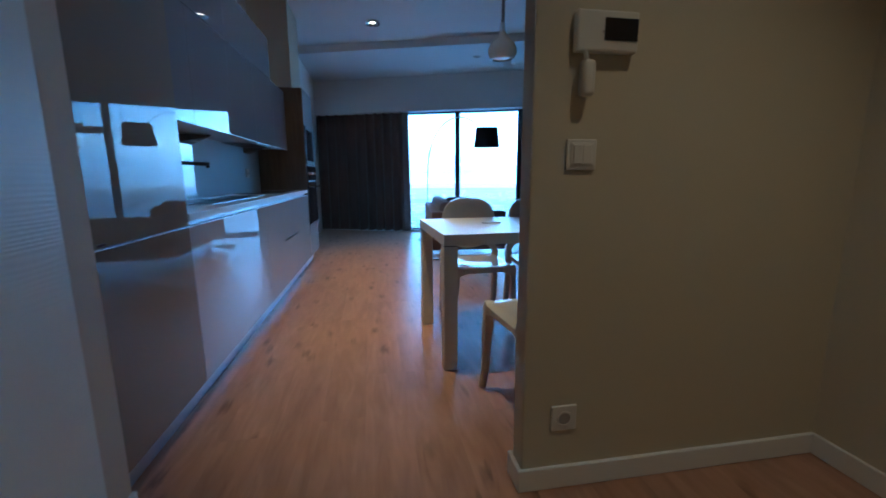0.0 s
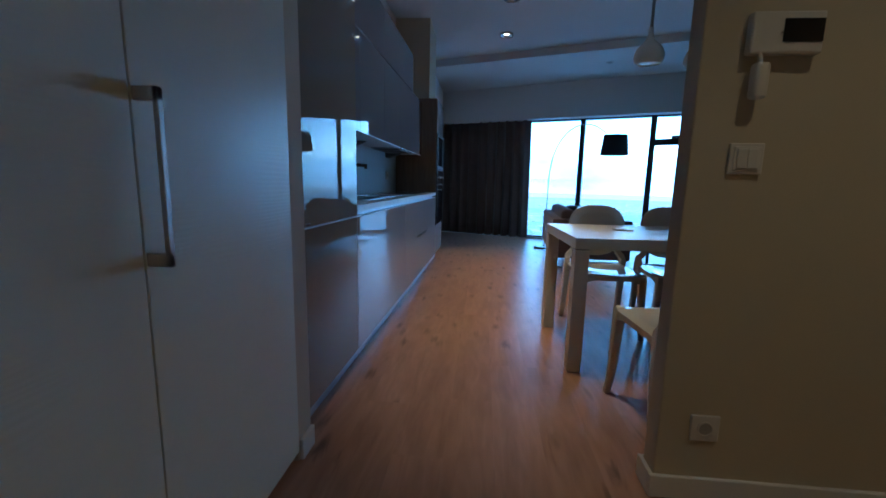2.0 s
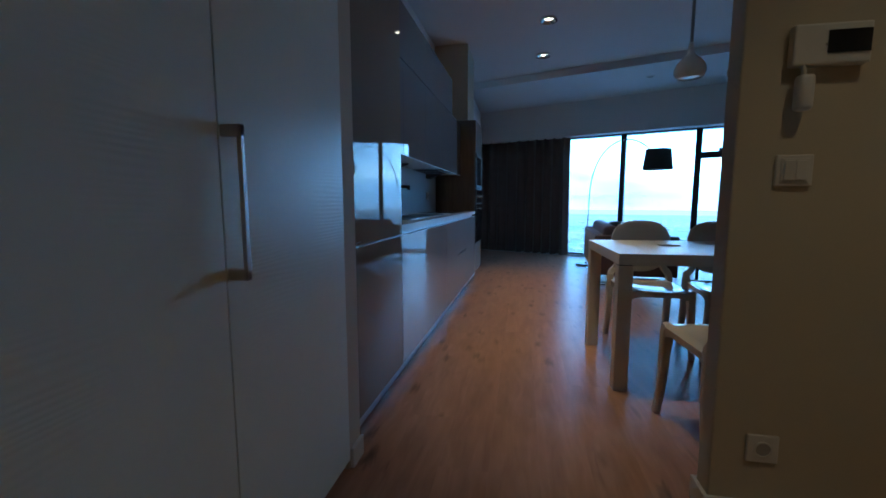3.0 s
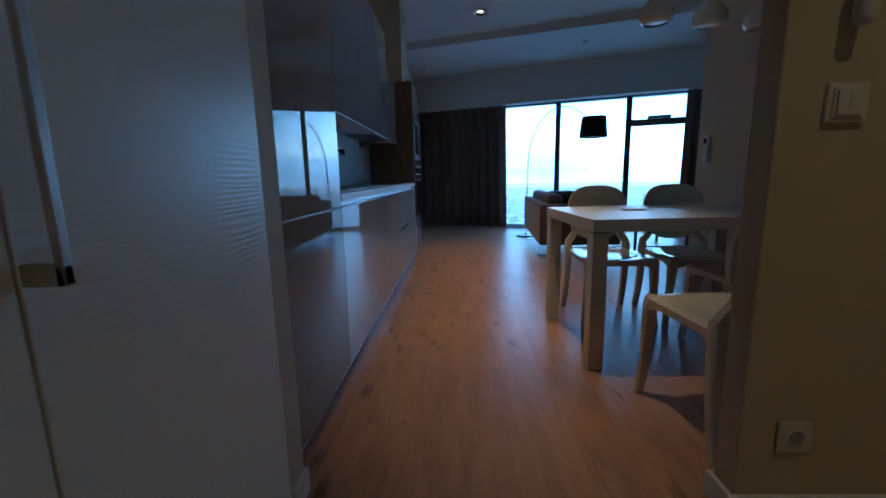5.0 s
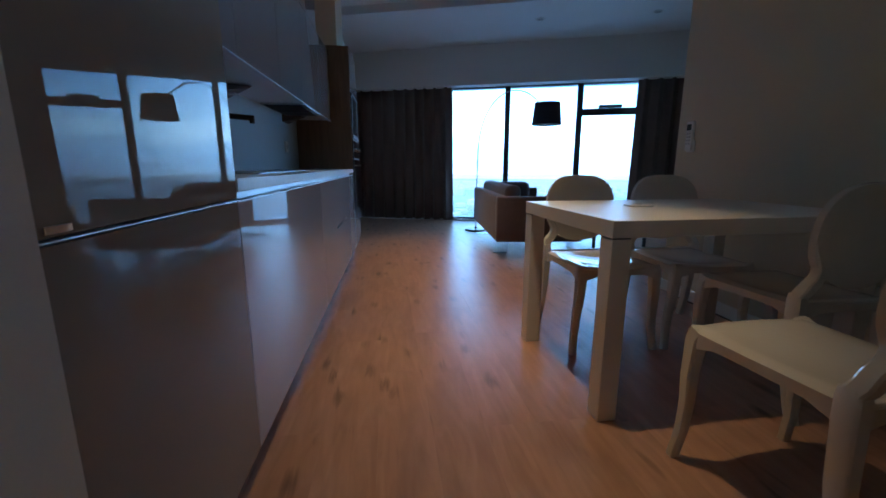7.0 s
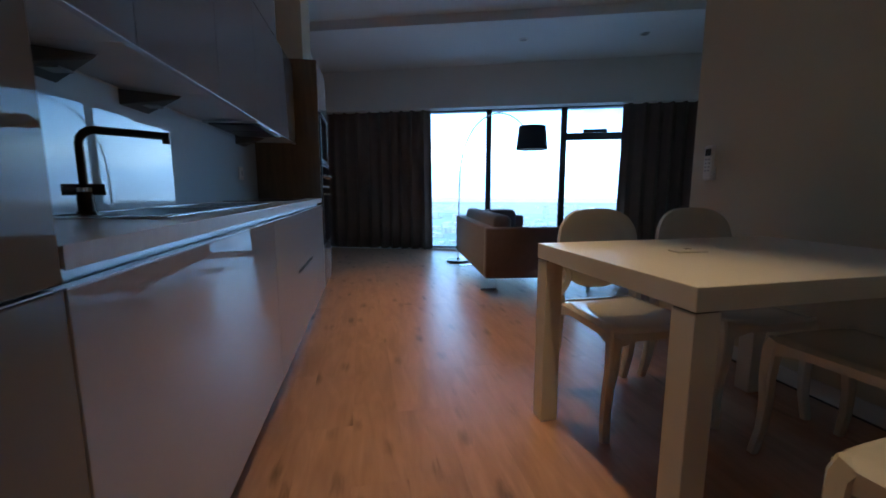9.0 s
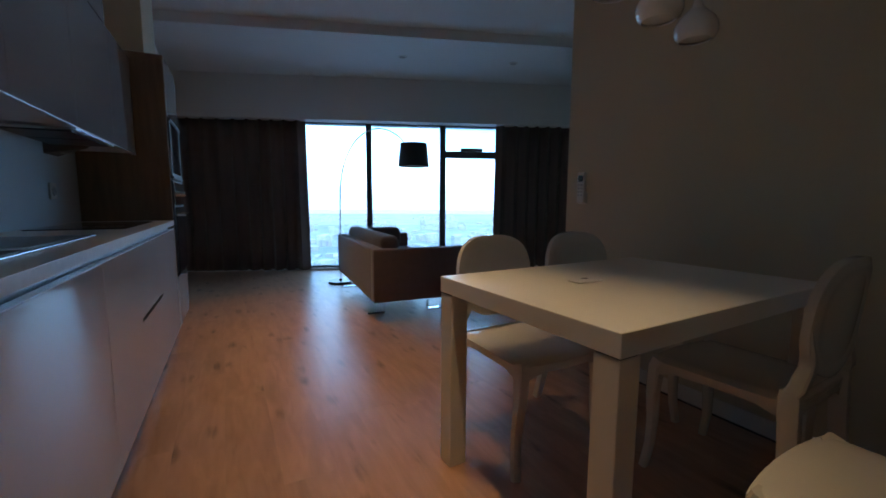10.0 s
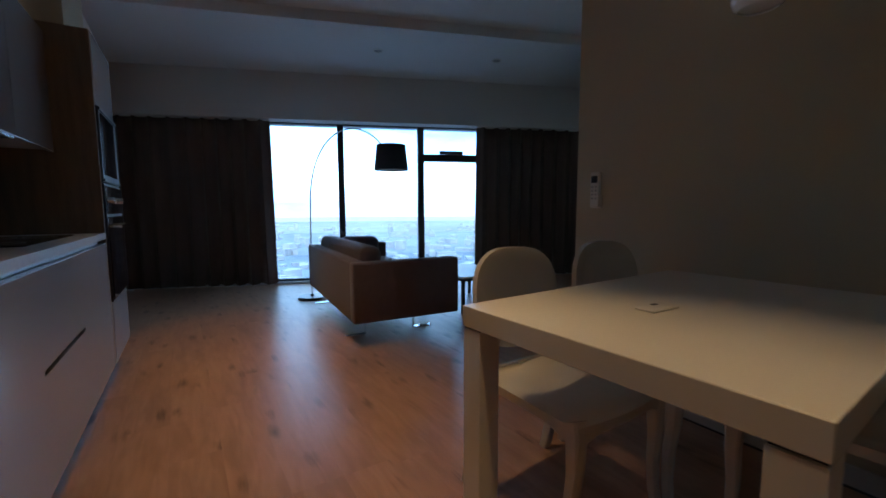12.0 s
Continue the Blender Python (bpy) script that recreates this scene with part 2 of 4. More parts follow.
SPLASH = material("pale_blue_glass_panel", (0.68, 0.78, 0.84), 0.012, vary=0.02, scale=2)
TABLE_WHITE = material("white_matt_foil", (0.72, 0.69, 0.62), 0.34, vary=0.03, scale=5, bump=0.0002, bump_scale=300)
CHAIR_WHITE = material("cream_gloss_plastic", (0.66, 0.62, 0.545), 0.035, vary=0.025, scale=4, rough_vary=0.3)
PLASTIC = material("white_plastic", (0.68, 0.66, 0.61), 0.35, vary=0.03, scale=10)
PLASTIC_G = material("grey_plastic", (0.34, 0.33, 0.31), 0.4, vary=0.05, scale=10)
CURTAIN = material("dark_brown_curtain_cloth", (0.135, 0.098, 0.083), 0.85, vary=0.2, scale=9, stretch=(1, 1, 0.15), bump=0.0012, bump_scale=420, sheen=0.2)
FRAME = material("anthracite_window_frame", (0.035, 0.040, 0.046), 0.4, vary=0.08, scale=6)
SILL = material("grey_window_sill", (0.66, 0.67, 0.68), 0.35, vary=0.05, scale=6)
SOFA = material("taupe_sofa_cloth", (0.130, 0.088, 0.086), 0.8, vary=0.12, scale=18, bump=0.0012, bump_scale=520, sheen=0.25)
SOFA_D = material("dark_taupe_sofa_cloth", (0.085, 0.057, 0.054), 0.8, vary=0.12, scale=18, bump=0.0012, bump_scale=520, sheen=0.25)
SHADE = material("black_lampshade_cloth", (0.015, 0.016, 0.02), 0.7, vary=0.2, scale=30, bump=0.0005, bump_scale=500)
SHADE_IN = material("lampshade_lining", (0.22, 0.19, 0.12), 0.6, vary=0.08)
LAMP_GREY = material("dark_grey_lamp_metal", (0.10, 0.10, 0.10), 0.45, vary=0.06, scale=12)
OPAL = material("opal_white_glass", (0.80, 0.79, 0.77), 0.12, vary=0.02, scale=8)
PANE = glass_material("window_glass")
BULB = glow_material("warm_bulb", (1.0, 0.82, 0.58), 9.0)
GRAIN_DOOR = wood_grain_door()


# ---- mesh helpers ----
def bm_box(x0, y0, z0, x1, y1, z1, bevel=0.0, segments=2):
    bm = bmesh.new()
    bmesh.ops.create_cube(bm, size=1.0)
    for v in bm.verts:
        v.co = Vector(((x0 + x1) / 2 + v.co.x * (x1 - x0), (y0 + y1) / 2 + v.co.y * (y1 - y0), (z0 + z1) / 2 + v.co.z * (z1 - z0)))
    if bevel:
        bmesh.ops.bevel(bm, geom=list(bm.edges), offset=bevel, segments=segments, profile=0.5, affect="EDGES")
    return bm


def bm_join(*bms):
    out = bmesh.new()
    for b in bms:
        tmp = bpy.data.meshes.new("tmp")
        b.to_mesh(tmp)
        out.from_mesh(tmp)
        b.free()
        bpy.data.meshes.remove(tmp)
    return out


def bm_prism(points, z0, z1):
    """A slab over a plan outline given anticlockwise."""
    bm = bmesh.new()
    lo = [bm.verts.new((x, y, z0)) for x, y in points]
    hi = [bm.verts.new((x, y, z1)) for x, y in points]
    bm.faces.new(list(reversed(lo)))
    bm.faces.new(hi)
    for i in range(len(points)):
        j = (i + 1) % len(points)
        bm.faces.new((lo[i], lo[j], hi[j], hi[i]))
    return bm


def bm_lathe(profile, segments=28, closed=False):
    """profile: (radius, z) pairs turned round z."""
    bm = bmesh.new()
    rings = []
    for r, z in profile:
        if r < 1e-5:
            rings.append([bm.verts.new((0, 0, z))])
        else:
            rings.append([bm.verts.new((r * math.cos(2 * math.pi * i / segments), r * math.sin(2 * math.pi * i / segments), z)) for i in range(segments)])
    pairs = list(zip(rings, rings[1:]))
    if closed:
        pairs.append((rings[-1], rings[0]))
    for a, b in pairs:
        for i in range(segments):
            j = (i + 1) % segments
            if len(a) == 1 and len(b) == 1:
                continue
            if len(a) == 1:
                bm.faces.new((a[0], b[i], b[j]))
            elif len(b) == 1:
                bm.faces.new((a[i], a[j], b[0]))
            else:
                bm.faces.new((a[i], a[j], b[j], b[i]))
    bmesh.ops.recalc_face_normals(bm, faces=bm.faces)
    return bm


def bm_sweep(points, sizes, sides=8, square=False, across=(1, 0, 0)):
    """A bar along points; sizes: half widths (a, b) per point. square: a rounded rectangular section."""
    bm = bmesh.new()
    pts = [Vector(p) for p in points]
    rings = []
    for i, p in enumerate(pts):
        d = (pts[min(i + 1, len(pts) - 1)] - pts[max(i - 1, 0)]).normalized()
        u = Vector(across)
        u = (u - d * u.dot(d)).normalized()
        v = d.cross(u)
        a, b = sizes[i] if isinstance(sizes, list) else sizes
        ring = []
        if square:
            c = 0.72
            for su, sv in ((1, c), (c, 1), (-c, 1), (-1, c), (-1, -c), (-c, -1), (c, -1), (1, -c)):
                ring.append(bm.verts.new(p + u * a * su + v * b * sv))
        else:
            for k in range(sides):
                t = 2 * math.pi * k / sides
                ring.append(bm.verts.new(p + u * a * math.cos(t) + v * b * math.sin(t)))
        rings.append(ring)
    for r, s in zip(rings, rings[1:]):
        m = len(r)
        for k in range(m):
            bm.faces.new((r[k], r[(k + 1) % m], s[(k + 1) % m], s[k]))
    bm.faces.new(list(reversed(rings[0])))
    bm.faces.new(rings[-1])
    bmesh.ops.recalc_face_normals(bm, faces=bm.faces)
    return bm


def mesh_object(name, bm, mat, smooth=False):
    me = bpy.data.meshes.new(name)
    bm.to_mesh(me)
    bm.free()
    me.materials.append(mat)
    if smooth:
        me.polygons.foreach_set("use_smooth", [True] * len(me.polygons))
        me.set_sharp_from_angle(angle=radians(42))
    return new(name, me)


def part(name, bm, mat, parent, label="", smooth=False):
    ob = mesh_object(name, bm, mat, smooth)
    ob.parent = parent
    if label:
        ob["label"] = label
    return ob


def base(name, label, category, m=None, group="", kind=""):
    """An Empty that carries the parts of one thing."""
    ob = new(name)
    ob.empty_display_size = 0.1
    if m is not None:
        ob.matrix_world = m
    return tagged(ob, label, category, group, kind)


def single(name, bm, mat, label, category, m=None, kind="", smooth=False):
    ob = mesh_object(name, bm, mat, smooth)
    if m is not None:
        ob.matrix_world = m
    return tagged(ob, label, category, "", kind)


def structure(name, bm, mat, label, category, m=None):
    return single(name, bm, mat, label, category, m, "structure")


# ---- plan ----
ANGLE = -21.5                                   # the window wall runs aslant to the kitchen
WIN = pose(1.792, 8.14, 0, 0, 0, ANGLE)        # x along the glass, y outwards
CA, SA = math.cos(radians(ANGLE)), math.sin(radians(ANGLE))


def glass_y(x, off=0.0):
    """y of the glass line, or of a line off metres further out, at plan x."""
    return 8.14 + off / CA + (x - 1.792) * SA / CA


KITCHEN = pose(-0.520, 4.4, 0, 0, 0, -1.1) @ pose(0.5, -4.4, 0)   # the kitchen row stands a little askew
XR = 5.4                                        # right end of the living room
KX = -1.0                                       # kitchen wall
FACE = -0.5                                     # base unit fronts
UPX = -0.68                                     # wall unit fronts
WARD = -0.560                                   # wardrobe fronts
PART = 1.705                                    # hall side of the partition
WALLX = 1.905                                   # dining wall face
EAST = 1.835                                    # hall side wall face
DINE = 4.145                                    # end of the dining wall
Y0, YT, YC = 1.825, 2.43, 5.395                 # tall unit, worktop and oven column begin


def structure_shell():
    structure("ceiling_high", bm_prism([(-1.4, -1.7), (2.05, -1.7), (2.05, 3.98), (5.6, 3.98), (5.6, 4.87), (-1.2, 7.25), (-1.4, 7.32)], H_HIGH, 3.0), CEIL, "white painted ceiling over hall and kitchen", "ceiling")
    structure("ceiling_low", bm_prism([(-1.4, 7.32), (-1.2, 7.25), (5.6, 4.87), (5.6, glass_y(5.6, 0.3)), (-1.4, glass_y(-1.4, 0.3))], H_LOW, 3.0), CEIL, "slightly lower white ceiling near the windows", "ceiling")
    structure("wall_kitchen", bm_box(-1.3, Y0 + 0.006, 0, KX, 6.005, H_HIGH), WALL_W, "white wall behind the kitchen units", "wall", KITCHEN)
    structure("wall_kitchen_end", bm_box(-1.3, 1.715, 0, WARD - 0.006, Y0 + 0.003, H_HIGH, 0.004), WALL, "greige wall end between wardrobe and kitchen", "wall")
    structure("wall_living_west", bm_prism([(-1.3, 6.035), (-0.78, 6.035), (-0.78, glass_y(-0.78, 0.2)), (-1.3, glass_y(-1.3, 0.2))], 0, H_HIGH), WALL_W, "white wall beside the oven column", "wall")
    structure("wall_over_oven", bm_box(-1.3, 5.425, 1.995, -0.60, 6.033, H_HIGH, 0.003), WALL, "greige boxed-in wall above the oven column", "wall")
    structure("wall_hall_west", bm_box(-1.4, -1.6, 0, -1.3, Y0, H_HIGH), WALL_W, "white wall behind the wardrobe", "wall")
    structure("wall_hall_south", bm_box(-1.4, -1.7, 0, 2.05, -1.5, H_HIGH), WALL, "greige wall at the end of the hall", "wall")
    structure("wall_hall_east", bm_box(EAST, -1.5, 0, 2.05, PART, H_HIGH), WALL, "greige painted side wall of the hall", "wall")
    structure("wall_partition", bm_box(0.668, PART, 0, 2.05, PART + 0.085, H_HIGH, 0.005), WALL, "greige painted partition with switch and socket", "wall")
    structure("wall_dining", bm_box(WALLX, PART + 0.085, 0, 2.05, DINE, H_HIGH, 0.004), WALL, "greige painted wall beside the dining table", "wall")
    structure("wall_living_south", bm_box(2.05, 3.98, 0, XR + 0.2, DINE - 0.005, H_HIGH), WALL, "greige painted wall of the living room", "wall")
    structure("wall_living_east", bm_prism([(XR, DINE - 0.005), (XR + 0.2, DINE - 0.005), (XR + 0.2, glass_y(XR + 0.2, 0.2)), (XR, glass_y(XR, 0.2))], 0, H_HIGH), WALL, "greige painted end wall of the living room", "wall")
    structure("bulkhead", bm_box(-2.82, -0.26, HEAD, 4.05, 0.25, H_LOW + 0.05, 0.003), WALL_W, "white plastered box above the windows", "bulkhead", WIN)


def baseboards():
    def board(x0, y0, x1, y1):
        structure("baseboard", bm_join(bm_box(x0, y0, 0.002, x1, y1, 0.082, 0.004)), TRIM, "white painted skirting board at the wall foot", "baseboard")
    board(0.653, PART - 0.015, EAST, PART)
    board(0.653, PART + 0.001, 0.668, PART + 0.10)
    board(EAST - 0.015, -1.5, EAST, PART - 0.015)
    board(0.669, PART + 0.085, WALLX, PART + 0.10)
    board(WALLX - 0.015, PART + 0.101, WALLX, DINE + 0.015)
    board(WALLX, DINE, XR, DINE + 0.015)
    board(WARD - 0.0055, 1.722, WARD + 0.010, Y0 + 0.001)


def windows():
    height = HEAD
    cells = [(-2.80, -1.085), (-1.085, 0.0), (0.0, 1.085), (1.085, 2.17), (2.17, 3.255), (3.255, 3.90)]
    for i, (a, b) in enumerate(cells):
        w = base("window_%d" % (i + 1), "floor-length window with anthracite frame and clear glass", "window", WIN, "row of tall windows", "structure")
        left, right = (0.042, 0.042) if i != 3 else (0.078, 0.085)
        if i == 2:
            right = 0.014
        part("window_frame", bm_join(bm_box(a, -0.05, 0.03, a + left, 0.05, height, 0.004), bm_box(b - right, -0.05, 0.03, b, 0.05, height, 0.004),
                                     bm_box(a + left, -0.045, 0.03, b - right, 0.045, 0.058, 0.003), bm_box(a + left, -0.045, height - 0.02, b - right, 0.045, height, 0.003)), FRAME, w)
        panes = [(0.058, height - 0.02)]
        if i == 3:
            part("transom", bm_box(a + left, -0.055, 1.70, b - right, 0.05, 1.80, 0.005), FRAME, w)
            part("vent_box", bm_box(a + 0.30, -0.10, 1.80, a + 0.64, -0.045, 1.845, 0.008), FRAME, w, "dark window closer on the transom")
            panes = [(0.058, 1.70), (1.80, height - 0.02)]
        for z0, z1 in panes:
            p = part("pane", bm_box(a + left, -0.004, z0, b - right, 0.004, z1), PANE, w)
            p.visible_shadow = False
    structure("window_sill", bm_join(bm_box(-2.80, -0.13, 0.002, 3.90, -0.052, 0.028, 0.004), bm_box(-2.80, -0.05, 0.0, 3.90, 0.05, 0.03)), SILL, "low grey metal threshold under the windows", "sill", WIN)


def curtain(s0, s1, label, seed):
    rnd = random.Random(seed)
    n, rows = int((s1 - s0) / 0.012), 10
    bm = bmesh.new()
    grid = []
    ph = [rnd.uniform(0, 6.3) for _ in range(4)]
    for r in range(rows + 1):
        f = r / rows
        z = 0.015 + f * (HEAD - 0.017)
        line = []
        for i in range(n + 1):
            s = s0 + (s1 - s0) * i / n
            u = s * 2 * math.pi / 0.185 + 0.9 * math.sin(s * 5 + ph[0])
            amp = 0.036 * (1 + 0.35 * math.sin(s * 3.1 + ph[1])) * (1.0 - 0.25 * f)
            y = -0.155 + amp * math.sin(u + 0.25 * math.sin(f * 3 + ph[2])) + 0.007 * math.sin(u * 2 + ph[3])
            line.append(bm.verts.new((s + 0.006 * math.sin(u * 2) + (0.02 * (1 - f) * (1 if i > n / 2 else -1) * abs(2 * i / n - 1) ** 6), y, z)))
        grid.append(line)
    for a, b in zip(grid, grid[1:]):
        for i in range(n):
            bm.faces.new((a[i], a[i + 1], b[i + 1], b[i]))
    ob = base("curtain", label, "curtain", WIN, "curtains at the windows")
    c = part("cloth", bm, CURTAIN, ob, smooth=True)
    sol = c.modifiers.new("thickness", "SOLIDIFY")
    sol.thickness = 0.004
    part("rail", bm_box(s0, -0.165, HEAD - 0.012, s1, -0.145, HEAD + 0.002), TRIM, ob, "white curtain rail")


# ---- kitchen ----
def tall_unit():
    u = base("tall_cabinet", "tall brown high-gloss cabinet reflecting the windows", "cabinet", KITCHEN)
    part("body", bm_box(KX + 0.003, Y0 + 0.004, 0.143, FACE - 0.022, YT - 0.004, 2.30), GLOSS_BROWN, u)
    part("upper_door", bm_box(FACE - 0.02, Y0 + 0.004, 0.8475, FACE, YT - 0.003, 2.30, 0.0015, 1), GLOSS_BROWN, u)
    part("lower_door", bm_box(FACE - 0.02, Y0 + 0.004, 0.138, FACE, YT - 0.003, 0.8385, 0.0015, 1), GLOSS_BROWN, u)
    part("edge_strip", bm_box(FACE - 0.018, Y0 + 0.004, 0.8410, FACE - 0.001, YT - 0.003, 0.8432), ALU, u, "thin aluminium strip between the doors")
    part("badge", bm_box(FACE, 1.838, 0.851, FACE + 0.002, 1.880, 0.861, 0.0008, 1), CHROME, u, "small blank metal badge")
    part("plinth", bm_box(FACE - 0.09, Y0 + 0.004, 0.002, FACE - 0.075, YT, 0.142), ALU, u, "brushed aluminium plinth")


def base_unit(y0, y1, slot=None):
    u = base("base_cabinet", "light glossy handleless kitchen base cabinet" if slot is None else "light glossy kitchen drawer cabinet with a recessed slot grip", "cabinet", KITCHEN, "kitchen base cabinets")
    part("body", bm_box(KX + 0.003, y0, 0.143, FACE - 0.045, y1, 0.864), GLOSS_GREY, u)
    if slot is None:
        front = bm_box(FACE - 0.02, y0 + 0.0015, 0.138, FACE, y1 - 0.0015, 0.838, 0.0015, 1)
        part("front", front, GLOSS_GREY, u)
    else:
        s0, s1, z0, z1 = slot
        f0, f1 = y0 + 0.0015, y1 - 0.0015
        part("front", bm_join(bm_box(FACE - 0.02, f0, 0.138, FACE, f1, z0), bm_box(FACE - 0.02, f0, z1, FACE, f1, 0.838),
                              bm_box(FACE - 0.02, f0, z0, FACE, s0, z1), bm_box(FACE - 0.02, s1, z0, FACE, f1, z1)), GLOSS_GREY, u)
        part("slot_grip", bm_join(bm_box(FACE - 0.04, s0, z0 - 0.005, FACE - 0.02, s1, z1 + 0.01), bm_box(FACE - 0.02, s0, z0, FACE - 0.001, s1, z0 + 0.003)), LAMP_GREY, u, "dark-lined grip slot")
    part("plinth", bm_box(FACE - 0.09, y0, 0.002, FACE - 0.075, y1, 0.142), ALU, u, "brushed aluminium plinth")
    part("grip_channel", bm_join(bm_box(FACE - 0.044, y0, 0.812, FACE - 0.035, y1, 0.864), bm_box(FACE - 0.044, y0, 0.809, FACE - 0.022, y1, 0.815)), ALU, u, "recessed aluminium grip channel")
    part("top_lip", bm_box(FACE - 0.021, y0 + 0.0015, 0.838, FACE + 0.0005, y1 - 0.0015, 0.841), ALU, u, "thin aluminium lip on the front")


def wall_unit(y0, y1, z0, z1, label):
    u = base("wall_cabinet", label, "cabinet", KITCHEN, "kitchen wall cabinets")
    part("body", bm_box(KX + 0.003, y0 + 0.001, z0 + 0.006, UPX - 0.022, y1 - 0.001, z1 - 0.002), UNDER, u)
    part("door", bm_box(UPX - 0.02, y0 + 0.0015, z0, UPX, y1 - 0.0015, z1 - 0.002, 0.0012, 1), GLOSS_UPPER, u)
    if z0 < 1.5:
        part("edge_strip", bm_box(UPX - 0.021, y0 + 0.001, z0 - 0.003, UPX - 0.001, y1 - 0.001, z0 - 0.0005), ALU, u, "aluminium strip along the door foot")


def worktop():
    w = base("worktop", "beige stone kitchen worktop with a rounded edge", "worktop", KITCHEN)
    part("slab", bm_box(KX + 0.002, YT, 0.866, FACE, YC - 0.002, 0.8975, 0.001), WORKTOP, w)
    part("front_edge", bm_box(FACE, YT, 0.864, FACE + 0.003, YC - 0.002, 0.898, 0.0012, 2), WORKTOP, w, "rounded front edge")
    single("backsplash", bm_box(KX + 0.001, YT + 0.003, 0.899, KX + 0.009, YC - 0.003, 1.327), SPLASH, "pale blue glossy glass backsplash above the worktop", "backsplash", KITCHEN, "structure")


def sink():
    s = base("sink", "steel inset sink with a ribbed drainer beside the tap", "sink", KITCHEN)
    y0, y1, x0, x1, z = 2.95, 4.02, -0.93, -0.60, 0.898
    part("rim", bm_join(bm_box(x0, y0, z, x0 + 0.025, y1, z + 0.006, 0.002), bm_box(x1 - 0.025, y0, z, x1, y1, z + 0.006, 0.002),
                        bm_box(x0 + 0.025, y0, z, x1 - 0.025, y0 + 0.03, z + 0.006, 0.002), bm_box(x0 + 0.025, y1 - 0.03, z, x1 - 0.025, y1, z + 0.006, 0.002),
                        bm_box(x0 + 0.025, 3.50, z, x1 - 0.025, 3.535, z + 0.006, 0.002)), STEEL, s)
    # flat black sheet: the basin has no depth, its shade is only colour
    part("basin_shade", bm_box(x0 + 0.025, y0 + 0.03, z, x1 - 0.025, 3.50, z + 0.0015), BLACK, s, "flat black sheet painting the shaded depth of the basin")
    dr = part("drainer", bm_box(x0 + 0.025, 3.535, z, x1 - 0.025, y1 - 0.03, z + 0.002), STEEL, s, "ribbed steel drainer")
    for k in range(10):
        part("rib", bm_box(x0 + 0.05, 3.56 + 0.04 * k, z + 0.002, x1 - 0.05, 3.567 + 0.04 * k, z + 0.004), STEEL, dr)


def faucet():
    f = base("faucet", "dark bronze kitchen tap with a long angled spout", "tap", KITCHEN @ pose(-0.88, 3.13, 0.898) @ Matrix.Diagonal((0.79, 0.79, 0.83, 1)))
    part("foot", bm_lathe([(0, 0), (0.030, 0), (0.030, 0.012), (0.024, 0.016), (0.024, 0.10), (0, 0.10)], 20), BRONZE, f, smooth=True)
    r = 0.045
    pts = [(0, 0, 0.09), (0, 0, 0.235)] + [(r - r * math.cos(a), 0.3 * (r - r * math.cos(a)), 0.235 + r * math.sin(a)) for a in (0.4, 0.8, 1.2, 1.57)] + [(0.26, 0.06, 0.268)]
    part("spout", bm_sweep(pts, (0.0135, 0.0135), 14, across=(0, 1, 0)), BRONZE, f, smooth=True)
    part("nozzle", bm_sweep([(0.25, 0.058, 0.275), (0.25, 0.058, 0.243)], (0.013, 0.013), 12), BRONZE, f, smooth=True)
    part("lever", bm_join(bm_sweep([(-0.052, -0.03, 0.085), (0.050, 0.028, 0.085)], (0.019, 0.019), 14, across=(0, 0, 1))), BRONZE, f, smooth=True)
    part("collar", bm_lathe([(0.0255, 0.078), (0.0275, 0.078), (0.0275, 0.092), (0.0255, 0.092)], 20, True), CHROME, f, "chrome ring", True)


def hob():
    h = base("hob", "black glass cooking hob set in the worktop", "hob", KITCHEN @ pose(-0.755, 4.80, 0.898))
    part("glass", bm_box(-0.20, -0.36, 0, 0.17, 0.36, 0.005, 0.002), BLACK_GLASS, h)
    for x, y, r in ((-0.09, -0.2, 0.075), (0.07, -0.19, 0.06), (-0.08, 0.18, 0.09), (0.08, 0.2, 0.06)):
        ring = bm_lathe([(r, 0.0051), (r, 0.0056), (r - 0.003, 0.0056), (r - 0.003, 0.0051)], 32, True)
        bmesh.ops.translate(ring, vec=(x, y, 0), verts=ring.verts)
        part("zone_ring", ring, PLASTIC_G, h)


def under_cabinet_light(y):
    u = base("cabinet_light", "dark wedge-shaped lamp under the wall cabinets", "light", KITCHEN @ pose(KX + 0.01, y, 1.329), "lamps under the wall cabinets")
    bm = bmesh.new()
    a = [bm.verts.new(p) for p in ((0, -0.10, 0), (0, 0.10, 0), (0.17, 0.0, 0), (0, -0.10, -0.055), (0, 0.10, -0.055), (0.155, 0.0, -0.012))]
    for f in ((0, 1, 2), (5, 4, 3), (0, 3, 4, 1), (1, 4, 5, 2), (2, 5, 3, 0)):
        bm.faces.new([a[i] for i in f])
    bmesh.ops.recalc_face_normals(bm, faces=bm.faces)
    part("housing", bm, LAMP_GREY, u)
    part("lens", bm_box(0.03, -0.03, -0.044, 0.09, 0.03, -0.038), PLASTIC_G, u)


def cooker_hood():
    h = base("cooker_hood", "flat dark cooker hood built under a wall cabinet", "hood", KITCHEN @ pose(-0.82, 4.54, 1.329))
    part("panel", bm_box(-0.14, -0.30, -0.012, 0.135, 0.30, 0.0, 0.002), STEEL, h)
    part("filter", bm_join(bm_box(-0.12, -0.27, -0.016, 0.11, -0.01, -0.0125), bm_box(-0.12, 0.01, -0.016, 0.11, 0.27, -0.0125)), BLACK, h, "two dark grease filters")


